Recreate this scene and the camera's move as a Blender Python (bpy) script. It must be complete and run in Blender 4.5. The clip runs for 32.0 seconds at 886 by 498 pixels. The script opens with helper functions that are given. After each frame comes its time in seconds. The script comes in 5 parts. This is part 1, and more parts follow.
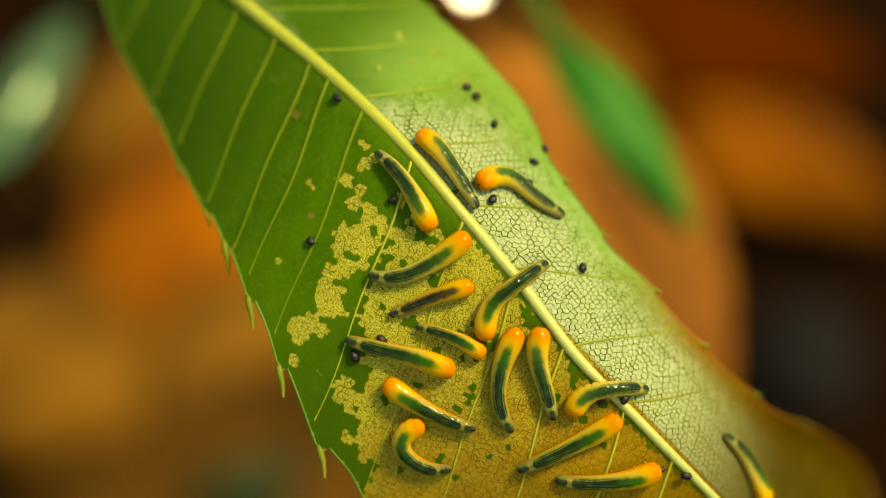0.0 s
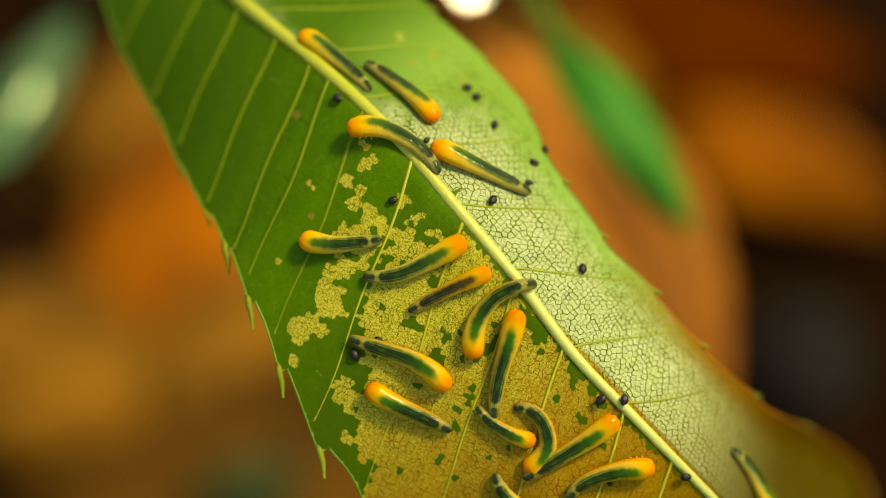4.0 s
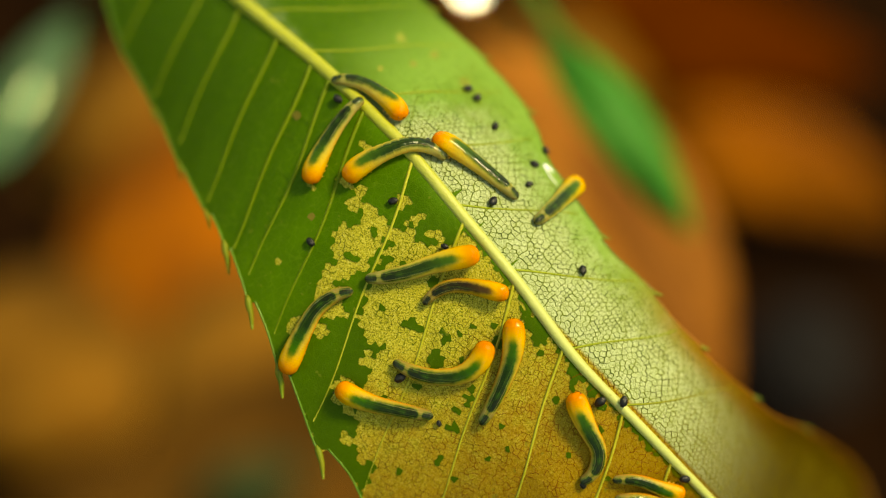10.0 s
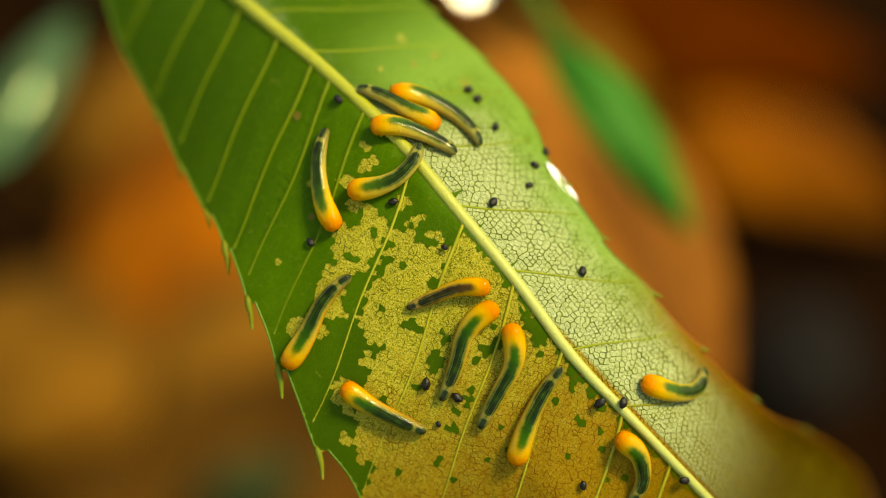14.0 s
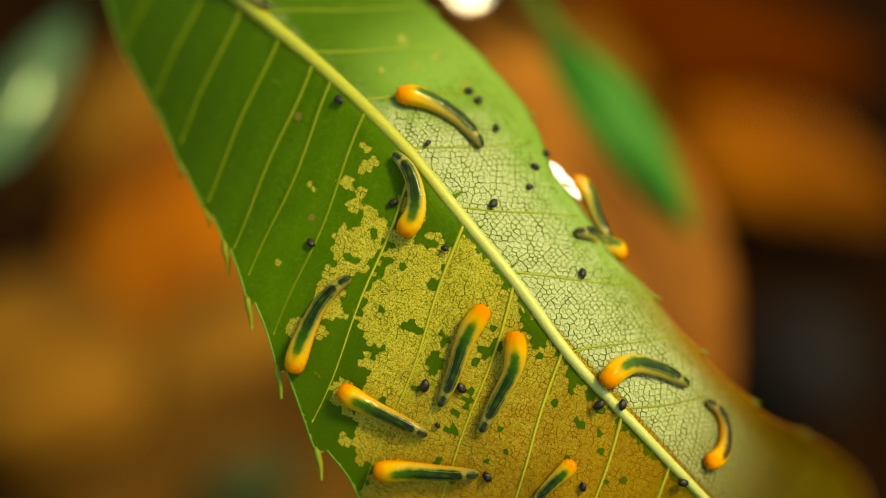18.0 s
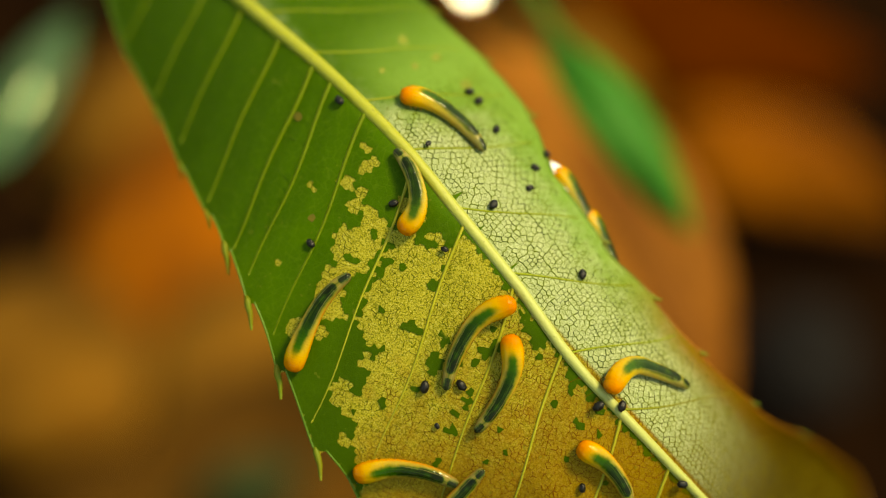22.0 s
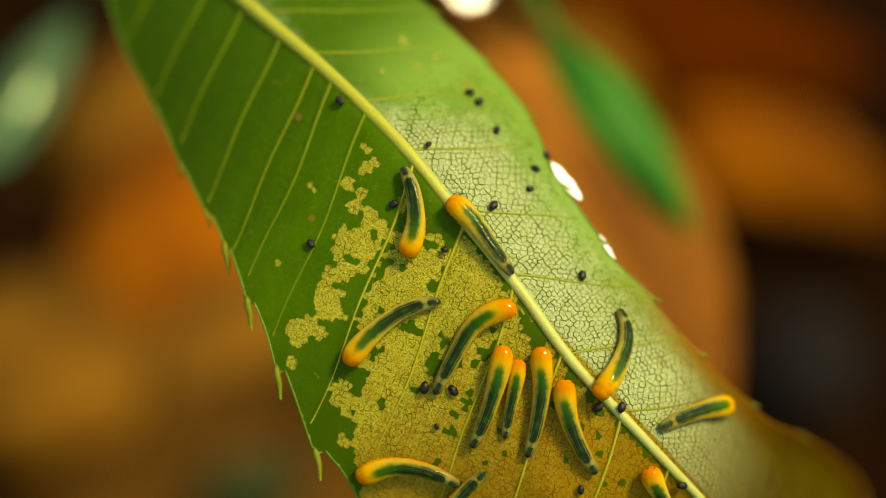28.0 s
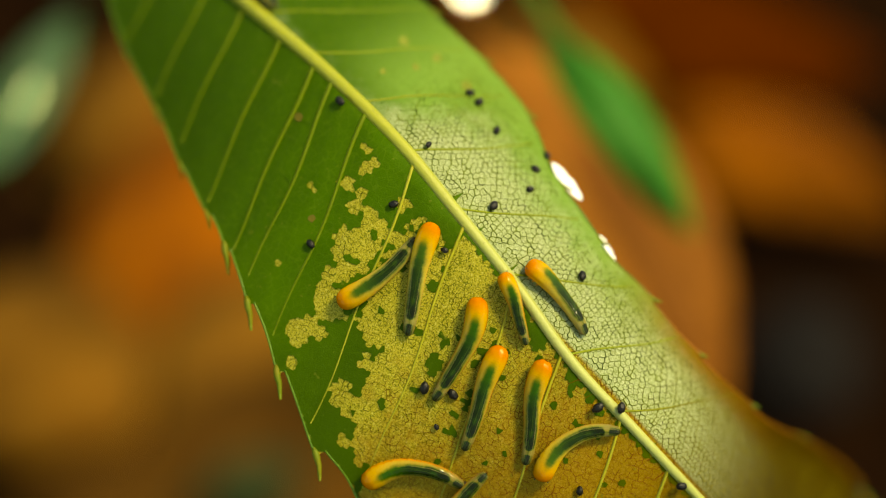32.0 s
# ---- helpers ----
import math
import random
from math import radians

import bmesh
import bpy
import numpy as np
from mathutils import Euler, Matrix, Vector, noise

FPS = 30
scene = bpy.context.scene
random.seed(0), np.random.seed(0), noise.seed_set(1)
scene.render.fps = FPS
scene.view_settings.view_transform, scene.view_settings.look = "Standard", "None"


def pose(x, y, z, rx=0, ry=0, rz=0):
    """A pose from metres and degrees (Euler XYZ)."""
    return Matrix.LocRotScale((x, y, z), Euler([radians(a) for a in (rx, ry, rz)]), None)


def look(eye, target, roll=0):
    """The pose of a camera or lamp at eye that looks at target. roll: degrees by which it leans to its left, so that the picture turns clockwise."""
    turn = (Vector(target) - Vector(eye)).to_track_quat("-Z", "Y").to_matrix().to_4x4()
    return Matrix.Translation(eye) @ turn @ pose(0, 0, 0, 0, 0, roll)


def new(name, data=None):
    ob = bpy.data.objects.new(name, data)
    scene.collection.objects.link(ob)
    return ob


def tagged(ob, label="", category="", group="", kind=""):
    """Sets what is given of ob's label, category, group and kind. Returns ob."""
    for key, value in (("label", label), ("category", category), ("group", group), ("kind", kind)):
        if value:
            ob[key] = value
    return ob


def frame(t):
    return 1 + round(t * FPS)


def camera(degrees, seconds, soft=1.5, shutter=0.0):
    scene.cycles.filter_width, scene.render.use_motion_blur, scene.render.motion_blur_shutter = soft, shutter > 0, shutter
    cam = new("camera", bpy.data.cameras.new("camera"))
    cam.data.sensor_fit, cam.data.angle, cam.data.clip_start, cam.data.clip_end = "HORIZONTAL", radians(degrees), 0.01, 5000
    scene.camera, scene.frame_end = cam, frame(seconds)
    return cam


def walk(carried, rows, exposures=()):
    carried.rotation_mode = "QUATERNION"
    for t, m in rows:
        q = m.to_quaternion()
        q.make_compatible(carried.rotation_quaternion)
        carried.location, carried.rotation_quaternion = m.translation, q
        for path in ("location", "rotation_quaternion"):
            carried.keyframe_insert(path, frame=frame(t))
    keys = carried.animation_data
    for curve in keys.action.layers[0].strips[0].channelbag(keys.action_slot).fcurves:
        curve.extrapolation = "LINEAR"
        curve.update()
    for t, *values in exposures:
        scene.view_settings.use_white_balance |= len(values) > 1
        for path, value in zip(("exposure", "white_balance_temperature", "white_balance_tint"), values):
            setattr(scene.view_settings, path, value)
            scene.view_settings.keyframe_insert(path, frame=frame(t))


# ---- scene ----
# A narrow macro lens looks steeply down at one leaf, a hand's width above the litter.
PITCH = radians(55)
AIM = Vector((0, 0, 0.30))
FORWARD = Vector((0, math.cos(PITCH), -math.sin(PITCH)))
EYE_AT = AIM - 0.25 * FORWARD

cam = camera(23.62, 32.0, 1.15)
cam.data.dof.use_dof = True
cam.data.dof.focus_distance = 0.2508
cam.data.dof.aperture_fstop = 5.4
CAM_POSE = look(EYE_AT, AIM)
walk(cam, [(0, CAM_POSE), (32, CAM_POSE)], [(0, 1.31, 12500, -6), (0.5, 1.31, 12500, -6), (1, 1.15, 12500, -6), (1.5, 1.31, 12500, -6), (32, 1.10, 12500, -6)])

# ---- light ----
world = bpy.data.worlds.new("sky")
scene.world = world
world.use_nodes = True
sky = world.node_tree.nodes.new("ShaderNodeTexSky")
sky.sky_type = "NISHITA"
sky.sun_disc = False
sky.sun_elevation = radians(58)
sky.sun_rotation = radians(81)
backing = world.node_tree.nodes["Background"]
backing.inputs["Strength"].default_value = 0.13
world.node_tree.links.new(sky.outputs["Color"], backing.inputs["Color"])

sun = new("sun", bpy.data.lights.new("sun", "SUN"))
sun.data.energy = 2.2
sun.data.angle = radians(13)
sun.data.color = (1.0, 0.92, 0.76)
sun.matrix_basis = look(AIM + Vector((0.52, 0.08, 0.86)), AIM)

MM = 0.001


# ---- materials ----
class Nodes:
    """A short way to write node materials."""

    def __init__(self, name, rough=0.5, **inputs):
        self.mat = bpy.data.materials.new(name)
        self.mat.use_nodes = True
        self.tree = self.mat.node_tree
        self.bsdf = self.tree.nodes["Principled BSDF"]
        self.put(self.bsdf, "Roughness", rough)
        for key, value in inputs.items():
            self.put(self.bsdf, key.replace("_", " "), value)

    def put(self, node, key, value):
        if isinstance(value, bpy.types.NodeSocket):
            self.tree.links.new(value, node.inputs[key])
        elif isinstance(value, tuple) and len(value) == 3 and node.inputs[key].type == "RGBA":
            node.inputs[key].default_value = (*value, 1)
        else:
            node.inputs[key].default_value = value

    def node(self, kind, out=0, props=None, **inputs):
        n = self.tree.nodes.new("ShaderNode" + kind)
        for key, value in (props or {}).items():
            setattr(n, key, value)
        for key, value in inputs.items():
            self.put(n, int(key[1:]) if key[0] == "i" and key[1:].isdigit() else key.replace("_", " "), value)
        return n.outputs[out]

    def math(self, op, a, b=0.0, clamp=False):
        return self.node("Math", 0, {"operation": op, "use_clamp": clamp}, i0=a, i1=b)

    def mix(self, fac, a, b, blend="MIX"):
        return self.node("MixRGB", 0, {"blend_type": blend}, Fac=fac, Color1=a, Color2=b)

    def coords(self, which="Object"):
        return self.node("TexCoord", which)

    def xyz(self, vec):
        n = self.tree.nodes.new("ShaderNodeSeparateXYZ")
        self.tree.links.new(vec, n.inputs[0])
        return n.outputs

    def noise(self, vec, scale, detail=3.0, rough=0.55, out=0):
        return self.node("TexNoise", out, None, Vector=vec, Scale=scale, Detail=detail, Roughness=rough)

    def step(self, value, low, high):
        """0 below low, 1 above high, smooth between."""
        return self.node("MapRange", 0, {"interpolation_type": "SMOOTHSTEP"}, Value=value, i1=low, i2=high)

    def curve(self, value, low, high, points, top):
        """A curve through points (value, result), results scaled by top."""
        unit = self.node("MapRange", 0, None, Value=value, i1=low, i2=high)
        n = self.tree.nodes.new("ShaderNodeFloatCurve")
        self.tree.links.new(unit, n.inputs["Value"])
        c = n.mapping.curves[0]
        spots = [((a - low) / (high - low), b / top) for a, b in points]
        c.points[0].location, c.points[1].location = spots[0], spots[-1]
        for spot in spots[1:-1]:
            c.points.new(*spot)
        n.mapping.update()
        return self.math("MULTIPLY", n.outputs[0], top)

    def ramp(self, fac, stops):
        n = self.tree.nodes.new("ShaderNodeValToRGB")
        e = n.color_ramp.elements
        e[0].position, e[0].color = stops[0][0], (*stops[0][1], 1)
        e[1].position, e[1].color = stops[-1][0], (*stops[-1][1], 1)
        for pos, col in stops[1:-1]:
            e.new(pos).color = (*col, 1)
        self.tree.links.new(fac, n.inputs[0])
        return n.outputs[0]

    def bump(self, height, distance, strength=1.0):
        self.put(self.bsdf, "Normal", self.node("Bump", 0, None, Height=height, Distance=distance, Strength=strength))

    def colour(self, value):
        self.put(self.bsdf, "Base Color", value)
        return self.mat

    def translucent(self, colour, share):
        """Lets light through a thin sheet."""
        out = self.tree.nodes["Material Output"]
        glow = self.node("BsdfTranslucent", 0, None, Color=colour)
        both = self.node("MixShader", 0, None, Fac=share, i1=self.bsdf.outputs[0], i2=glow)
        self.tree.links.new(both, out.inputs["Surface"])


def leaf_skin(name, tissue):
    """Underside of the leaf. tissue: the green layer; otherwise the blade below it, a pale membrane where the larvae have grazed."""
    m = Nodes(name, 0.38)
    at = m.node("VectorMath", 0, {"operation": "SCALE"}, Vector=m.coords(), Scale=1000.0)
    wobble = m.noise(at, 0.35, 2, out=1)
    flat = m.node("VectorMath", 0, {"operation": "MULTIPLY_ADD"}, Vector=wobble, i1=(1.1, 1.1, 1.1), i2=at)
    flat = m.node("VectorMath", 0, {"operation": "MULTIPLY"}, Vector=flat, i1=(1, 1, 0))
    ax, ay, _ = m.xyz(at)
    side = m.step(ay, 0.6, 1.2)

    # vein nets
    net = m.node("TexVoronoi", "Distance", {"feature": "DISTANCE_TO_EDGE"}, Vector=flat, Scale=0.95, Randomness=0.7)
    small = m.node("TexVoronoi", "Distance", {"feature": "DISTANCE_TO_EDGE"}, Vector=flat, Scale=2.3, Randomness=0.9)
    fine = m.node("TexVoronoi", "Distance", {"feature": "DISTANCE_TO_EDGE"}, Vector=at, Scale=4.2)
    grain = m.noise(at, 4.6, 4, 0.75)
    patch = m.noise(at, 0.16, 3)
    worn = m.noise(at, 0.55, 3)
    lines = m.math("SUBTRACT", 1.0, m.step(net, 0.010, 0.05))
    small_lines = m.math("SUBTRACT", 1.0, m.step(small, 0.01, 0.09))
    fine_lines = m.math("SUBTRACT", 1.0, m.step(fine, 0.02, 0.16))

    # green tissue
    green = m.mix(patch, (0.030, 0.090, 0.002), (0.058, 0.148, 0.003))
    green = m.mix(m.step(ax, -12, -34), green, (0.036, 0.098, 0.002))
    green = m.mix(m.math("MULTIPLY", fine_lines, 0.30), green, (0.080, 0.160, 0.010))
    green = m.mix(m.math("MULTIPLY", lines, 0.35), green, (0.106, 0.185, 0.013))
    green = m.mix(m.math("MULTIPLY", m.step(m.noise(at, 3.2, 3, 0.7), 0.55, 0.68), 0.35), green, (0.020, 0.062, 0.002))
    green = m.mix(m.math("MULTIPLY", m.step(m.math("ADD", m.math("MULTIPLY", ay, -0.5), m.math("MULTIPLY", patch, 14)), 13, 22), m.math("SUBTRACT", 0.4, m.math("MULTIPLY", m.step(ax, -20, 0), 0.35))), green, (0.085, 0.170, 0.006))
    green = m.mix(m.math("MULTIPLY", m.math("MULTIPLY", m.step(ax, -16, 4), m.step(ay, 2, -2)), 0.6), green, (0.032, 0.066, 0.002))
    green = m.mix(m.step(ax, 24, 48), green, (0.145, 0.099, 0.005))
    tone, eaten = green, 0.0

    if not tissue:
        # the veins slant; this is where the vein through a point leaves the midrib
        off = m.math("SUBTRACT", 1.9, ay)
        slant = m.math("SUBTRACT", ax, m.math("MULTIPLY", off, m.math("SUBTRACT", 0.56, m.math("MULTIPLY", off, 0.0015))))
        root = m.math("DIVIDE", slant, m.math("ADD", 1.0, m.math("MULTIPLY", off, 0.0025)))
        left = m.step(root, -27.6, -27.2)
        out_right = m.curve(ax, -40, 60, [(-40, 0), (-25, 0), (-19, 4), (-14, 8.5), (-10, 11), (-2, 10.5), (8, 9.5), (16, 8.5), (30, 9.5), (60, 13)], 30)
        jitter = m.math("SUBTRACT", m.noise(at, 0.38, 4, 0.62), 0.5)
        right = m.step(m.math("ADD", m.math("SUBTRACT", out_right, ay), m.math("MULTIPLY", jitter, 7.0)), -4.0, 4.0)
        eaten = m.math("ADD", m.math("MULTIPLY", left, m.math("SUBTRACT", 1.0, side)), m.math("MULTIPLY", right, side), True)
        aged = m.step(m.math("ADD", m.math("SUBTRACT", ax, m.math("MULTIPLY", ay, 0.4)), m.math("MULTIPLY", worn, 28)), 19, 46)
        # membrane with crumbs of tissue left on it
        bare = m.mix(worn, (0.385, 0.350, 0.030), (0.510, 0.445, 0.060))
        crumb = m.noise(at, 5.5, 3, 0.7)
        bare = m.mix(m.math("MULTIPLY", m.step(crumb, 0.52, 0.57), 0.80), bare, (0.085, 0.110, 0.006))
        bare = m.mix(m.math("MULTIPLY", m.step(m.noise(at, 2.6, 4, 0.7), 0.56, 0.64), 0.75), bare, (0.060, 0.095, 0.004))
        bare = m.mix(m.math("MULTIPLY", m.step(crumb, 0.44, 0.36), 0.75), bare, (0.62, 0.57, 0.16))
        bare = m.mix(m.math("MULTIPLY", aged, 0.78), bare, (0.285, 0.145, 0.009))
        bare = m.mix(m.math("MULTIPLY", small_lines, m.math("ADD", 0.18, m.math("MULTIPLY", aged, 0.3))), bare, m.mix(aged, (0.090, 0.105, 0.006), (0.150, 0.050, 0.003)))
        pale = m.mix(worn, (0.300, 0.370, 0.135), (0.450, 0.520, 0.285))
        pale = m.mix(m.math("MULTIPLY", m.step(crumb, 0.53, 0.60), 0.6), pale, (0.150, 0.200, 0.022))
        pale = m.mix(m.math("MULTIPLY", m.step(crumb, 0.44, 0.34), 0.6), pale, (0.70, 0.73, 0.50))
        pale = m.mix(m.math("MULTIPLY", m.step(ax, 24, 52), 0.55), pale, (0.215, 0.135, 0.014))
        # paler green away from the rib: the far half's hazy sheen put into the colour
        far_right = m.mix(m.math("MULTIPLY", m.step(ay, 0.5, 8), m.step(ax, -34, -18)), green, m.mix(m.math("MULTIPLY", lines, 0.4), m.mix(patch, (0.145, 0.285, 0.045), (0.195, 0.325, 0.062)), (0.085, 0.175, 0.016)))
        far_right = m.mix(m.math("MULTIPLY", m.step(ax, 6, 30), 0.8), far_right, (0.17, 0.095, 0.005))
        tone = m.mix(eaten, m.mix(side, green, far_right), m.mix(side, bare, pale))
        rust = m.math("MULTIPLY", m.step(m.math("ADD", ay, m.math("MULTIPLY", jitter, 3.0)), 8.8, 12.0), m.step(ax, 13, 30))
        tone = m.mix(m.math("MULTIPLY", rust, 0.85), tone, (0.21, 0.088, 0.005))
        # brown tip taken to near black: the dim corner is put into the colour
        darkening = m.math("ADD", m.math("MULTIPLY", ax, 0.8), m.math("MULTIPLY", ay, 0.3))
        tone = m.mix(m.math("MULTIPLY", m.step(darkening, 22, 42), 0.97), tone, (0.036, 0.017, 0.001))
    spots = m.step(m.noise(at, 0.9, 2), 0.70, 0.72)
    tone = m.mix(m.math("MULTIPLY", spots, 0.5), tone, (0.150, 0.170, 0.020))
    m.colour(tone)
    relief = m.math("SUBTRACT", m.math("MULTIPLY", grain, 0.3), m.math("MULTIPLY", m.math("MULTIPLY", fine_lines, 0.12), 1.0))
    if not tissue:
        relief = m.math("ADD", relief, m.math("MULTIPLY", m.math("MULTIPLY", m.noise(at, 2.2, 3, 0.65), eaten), m.math("ADD", 0.5, m.math("MULTIPLY", side, 1.6))))
    m.bump(relief, 0.00016, 0.9)
    shine = m.math("ADD", 0.07, m.math("MULTIPLY", m.math("MULTIPLY", side, eaten), 0.28))
    m.put(m.bsdf, "Specular IOR Level", m.math("MULTIPLY", shine, m.math("SUBTRACT", 1.0, m.math("MULTIPLY", m.step(ax, 20, 38), 0.9))))
    m.put(m.bsdf, "Roughness", m.math("SUBTRACT", m.math("ADD", 0.36, m.math("MULTIPLY", grain, 0.22)), m.math("MULTIPLY", side, 0.10)))
    m.translucent(m.mix(0.35, tone, (0.2, 0.28, 0.01)), 0.25)
    return m.mat


def veinlet_skin():
    """Finest veins of the net: olive, rusty towards the dying end."""
    m = Nodes("veinlet_skin", 0.45, Specular_IOR_Level=0.06)
    at = m.node("VectorMath", 0, {"operation": "SCALE"}, Vector=m.coords(), Scale=1000.0)
    ax, ay, _ = m.xyz(at)
    worn = m.noise(at, 0.45, 3)
    left = m.mix(m.step(m.math("ADD", ax, m.math("MULTIPLY", worn, 40)), 18, 42), (0.060, 0.075, 0.004), (0.150, 0.052, 0.004))
    right = m.mix(m.step(m.noise(at, 0.8, 3), 0.3, 0.62), (0.022, 0.042, 0.001), (0.110, 0.150, 0.006))
    right = m.mix(m.math("MULTIPLY", m.step(ax, 18, 45), 0.7), right, (0.16, 0.11, 0.010))
    return m.colour(m.mix(m.step(ay, 0.6, 1.2), left, right))


def vein_skin(name, pale, deep, fade=None, shine=0.25, dead=False):
    m = Nodes(name, 0.42)
    at = m.node("VectorMath", 0, {"operation": "SCALE"}, Vector=m.coords(), Scale=1000.0)
    tone = m.mix(m.noise(at, 0.5, 4), pale, deep)
    # paler towards the tip: the midrib's white highlight put into its colour
    if fade:
        tone = m.mix(m.step(m.xyz(at)[0], -22, 12), tone, fade)
    tone = m.mix(m.math("MULTIPLY", m.step(m.noise(at, 1.7, 4, 0.7), 0.6, 0.7), 0.3), tone, (0.10, 0.09, 0.006))
    if dead:
        tone = m.mix(m.math("MULTIPLY", m.step(m.xyz(at)[0], 20, 40), 0.9), tone, (0.11, 0.06, 0.004))
    m.bump(m.noise(at, 3.0, 4, 0.7), 0.00012, 0.7)
    m.put(m.bsdf, "Specular IOR Level", shine)
    m.put(m.bsdf, "Subsurface Weight", 0.15)
    m.put(m.bsdf, "Subsurface Radius", (0.0005, 0.0005, 0.0002))
    return m.colour(tone)


def larva_skin(name, fresh, dark, flanks, rim_share):
    """Slimy skin over a gut; u runs from the head to the tail, v from one flank over the back to the other."""
    m = Nodes(name, 0.07, Specular_IOR_Level=0.14, Subsurface_Weight=0.55, Subsurface_Scale=0.00028, Subsurface_Radius=(1.0, 0.6, 0.25))
    u, v, _ = m.xyz(m.coords("UV"))
    wide = m.node("CombineXYZ", 0, None, X=m.math("MULTIPLY", u, 11.0), Y=m.math("MULTIPLY", v, 6.0), Z=0.0)
    blot = m.math("SUBTRACT", m.noise(wide, 1.1, 3), 0.5)
    off = m.math("ABSOLUTE", m.math("SUBTRACT", v, 0.5))
    # the gut shows through the back
    gut_half = m.curve(u, 0, 1, [(0, 0), (0.07, 0.01), (0.12, 0.045), (0.22, 0.07), (0.35, 0.105), (0.6, 0.135), (0.8, 0.14), (0.855, 0.085), (0.875, 0.02), (0.89, 0.02), (0.91, 0.10), (1, 0.14)], 0.5)
    edge = m.math("SUBTRACT", m.math("ADD", off, m.math("MULTIPLY", blot, 0.08)), gut_half)
    gut = m.math("MULTIPLY", m.math("SUBTRACT", 1.0, m.step(edge, -0.05, 0.032)), m.step(u, 0.05, 0.22))
    halo = m.math("MULTIPLY", m.math("SUBTRACT", 1.0, m.step(edge, 0.0, 0.10)), m.step(u, 0.10, 0.28))
    flank = m.ramp(u, [(0.0, (0.50, 0.145, 0.004)), (0.055, (0.50, 0.19, 0.006)), (0.12, flanks[0]), (0.24, flanks[1]), (0.42, flanks[2]), (0.75, flanks[3]), (1.0, (0.11, 0.10, 0.035))])
    rim = m.math("MULTIPLY", m.step(off, 0.165, 0.225), m.step(u, 1.1, 0.55))
    flank = m.mix(m.math("MULTIPLY", rim, rim_share), flank, (0.47, 0.125, 0.003))
    flank = m.mix(m.math("MULTIPLY", m.step(m.noise(wide, 5.0, 4, 0.7), 0.5, 0.72), 0.4), flank, (0.30, 0.14, 0.008))
    flank = m.mix(m.math("MULTIPLY", halo, 0.38), flank, (0.150, 0.150, 0.016))
    inner = m.ramp(u, [(0.08, (0.30, 0.20, 0.010)), (0.17, fresh), (0.46, dark), (0.82, (0.005, 0.010, 0.003)), (1.0, (0.014, 0.018, 0.011))])
    inner = m.mix(m.math("MULTIPLY", m.step(m.math("ADD", edge, m.math("MULTIPLY", blot, 0.06)), -0.075, -0.01), 0.6), inner, fresh)
    inner = m.mix(m.math("MULTIPLY", m.step(blot, 0.0, 0.25), 0.3), inner, fresh)
    along = m.node("CombineXYZ", 0, None, X=m.math("MULTIPLY", u, 5.0), Y=m.math("MULTIPLY", v, 42.0), Z=0.0)
    inner = m.mix(m.math("MULTIPLY", m.step(m.noise(along, 1.0, 2), 0.52, 0.66), m.math("MULTIPLY", m.step(u, 0.2, 0.45), 0.40)), inner, (0.046, 0.092, 0.010))
    tone = m.mix(m.math("MULTIPLY", gut, 0.99), flank, inner)
    # air tubes: thin pale lines beside the gut
    thread = m.math("MULTIPLY", m.step(m.math("ABSOLUTE", m.math("SUBTRACT", m.math("ADD", off, m.math("MULTIPLY", blot, 0.03)), 0.085)), 0.012, 0.003), m.step(u, 0.3, 0.55))
    tone = m.mix(m.math("MULTIPLY", thread, m.math("MULTIPLY", m.noise(wide, 1.5, 2), 0.4)), tone, (0.42, 0.36, 0.14))
    # fine rings and wrinkles of the wet skin
    ripple = m.math("SINE", m.math("ADD", m.math("MULTIPLY", u, 260.0), m.math("MULTIPLY", blot, 6.0)))
    ripple = m.math("MULTIPLY", ripple, m.math("MULTIPLY", m.step(blot, -0.15, 0.2), 0.005))
    m.bump(m.math("ADD", ripple, m.math("MULTIPLY", m.noise(wide, 1.5, 2), 0.09)), 0.001, 1.0)
    return m.colour(tone)


def margin_skin():
    """Thickened rim of the blade: green, rusty where the leaf is dying."""
    m = Nodes("margin_skin", 0.4, Specular_IOR_Level=0.3)
    at = m.node("VectorMath", 0, {"operation": "SCALE"}, Vector=m.coords(), Scale=1000.0)
    ax, ay, _ = m.xyz(at)
    tone = m.mix(m.noise(at, 0.4, 3), (0.060, 0.140, 0.008), (0.100, 0.200, 0.018))
    return m.colour(m.mix(m.step(m.math("ADD", ax, m.math("MULTIPLY", ay, 0.6)), 14, 34), tone, (0.24, 0.085, 0.005)))


def simple_skin(name, low, high, scale, rough=0.6, relief=0.0002, spec=0.5, along=1.0):
    """Two-scale mottle between two colours; scale in patches a metre; along below 1 draws it out into streaks."""
    m = Nodes(name, rough, Specular_IOR_Level=spec)
    at = m.node("VectorMath", 0, {"operation": "MULTIPLY"}, Vector=m.coords(), i1=(along, 1.0, 1.0))
    big, small = m.noise(at, scale, 3), m.noise(at, scale * 9, 4)
    blend = m.math("ADD", m.math("MULTIPLY", big, 0.75), m.math("MULTIPLY", small, 0.25))
    tone = m.mix(m.step(blend, 0.3, 0.7), low, high)
    m.bump(small, relief, 0.7)
    return m.colour(tone)


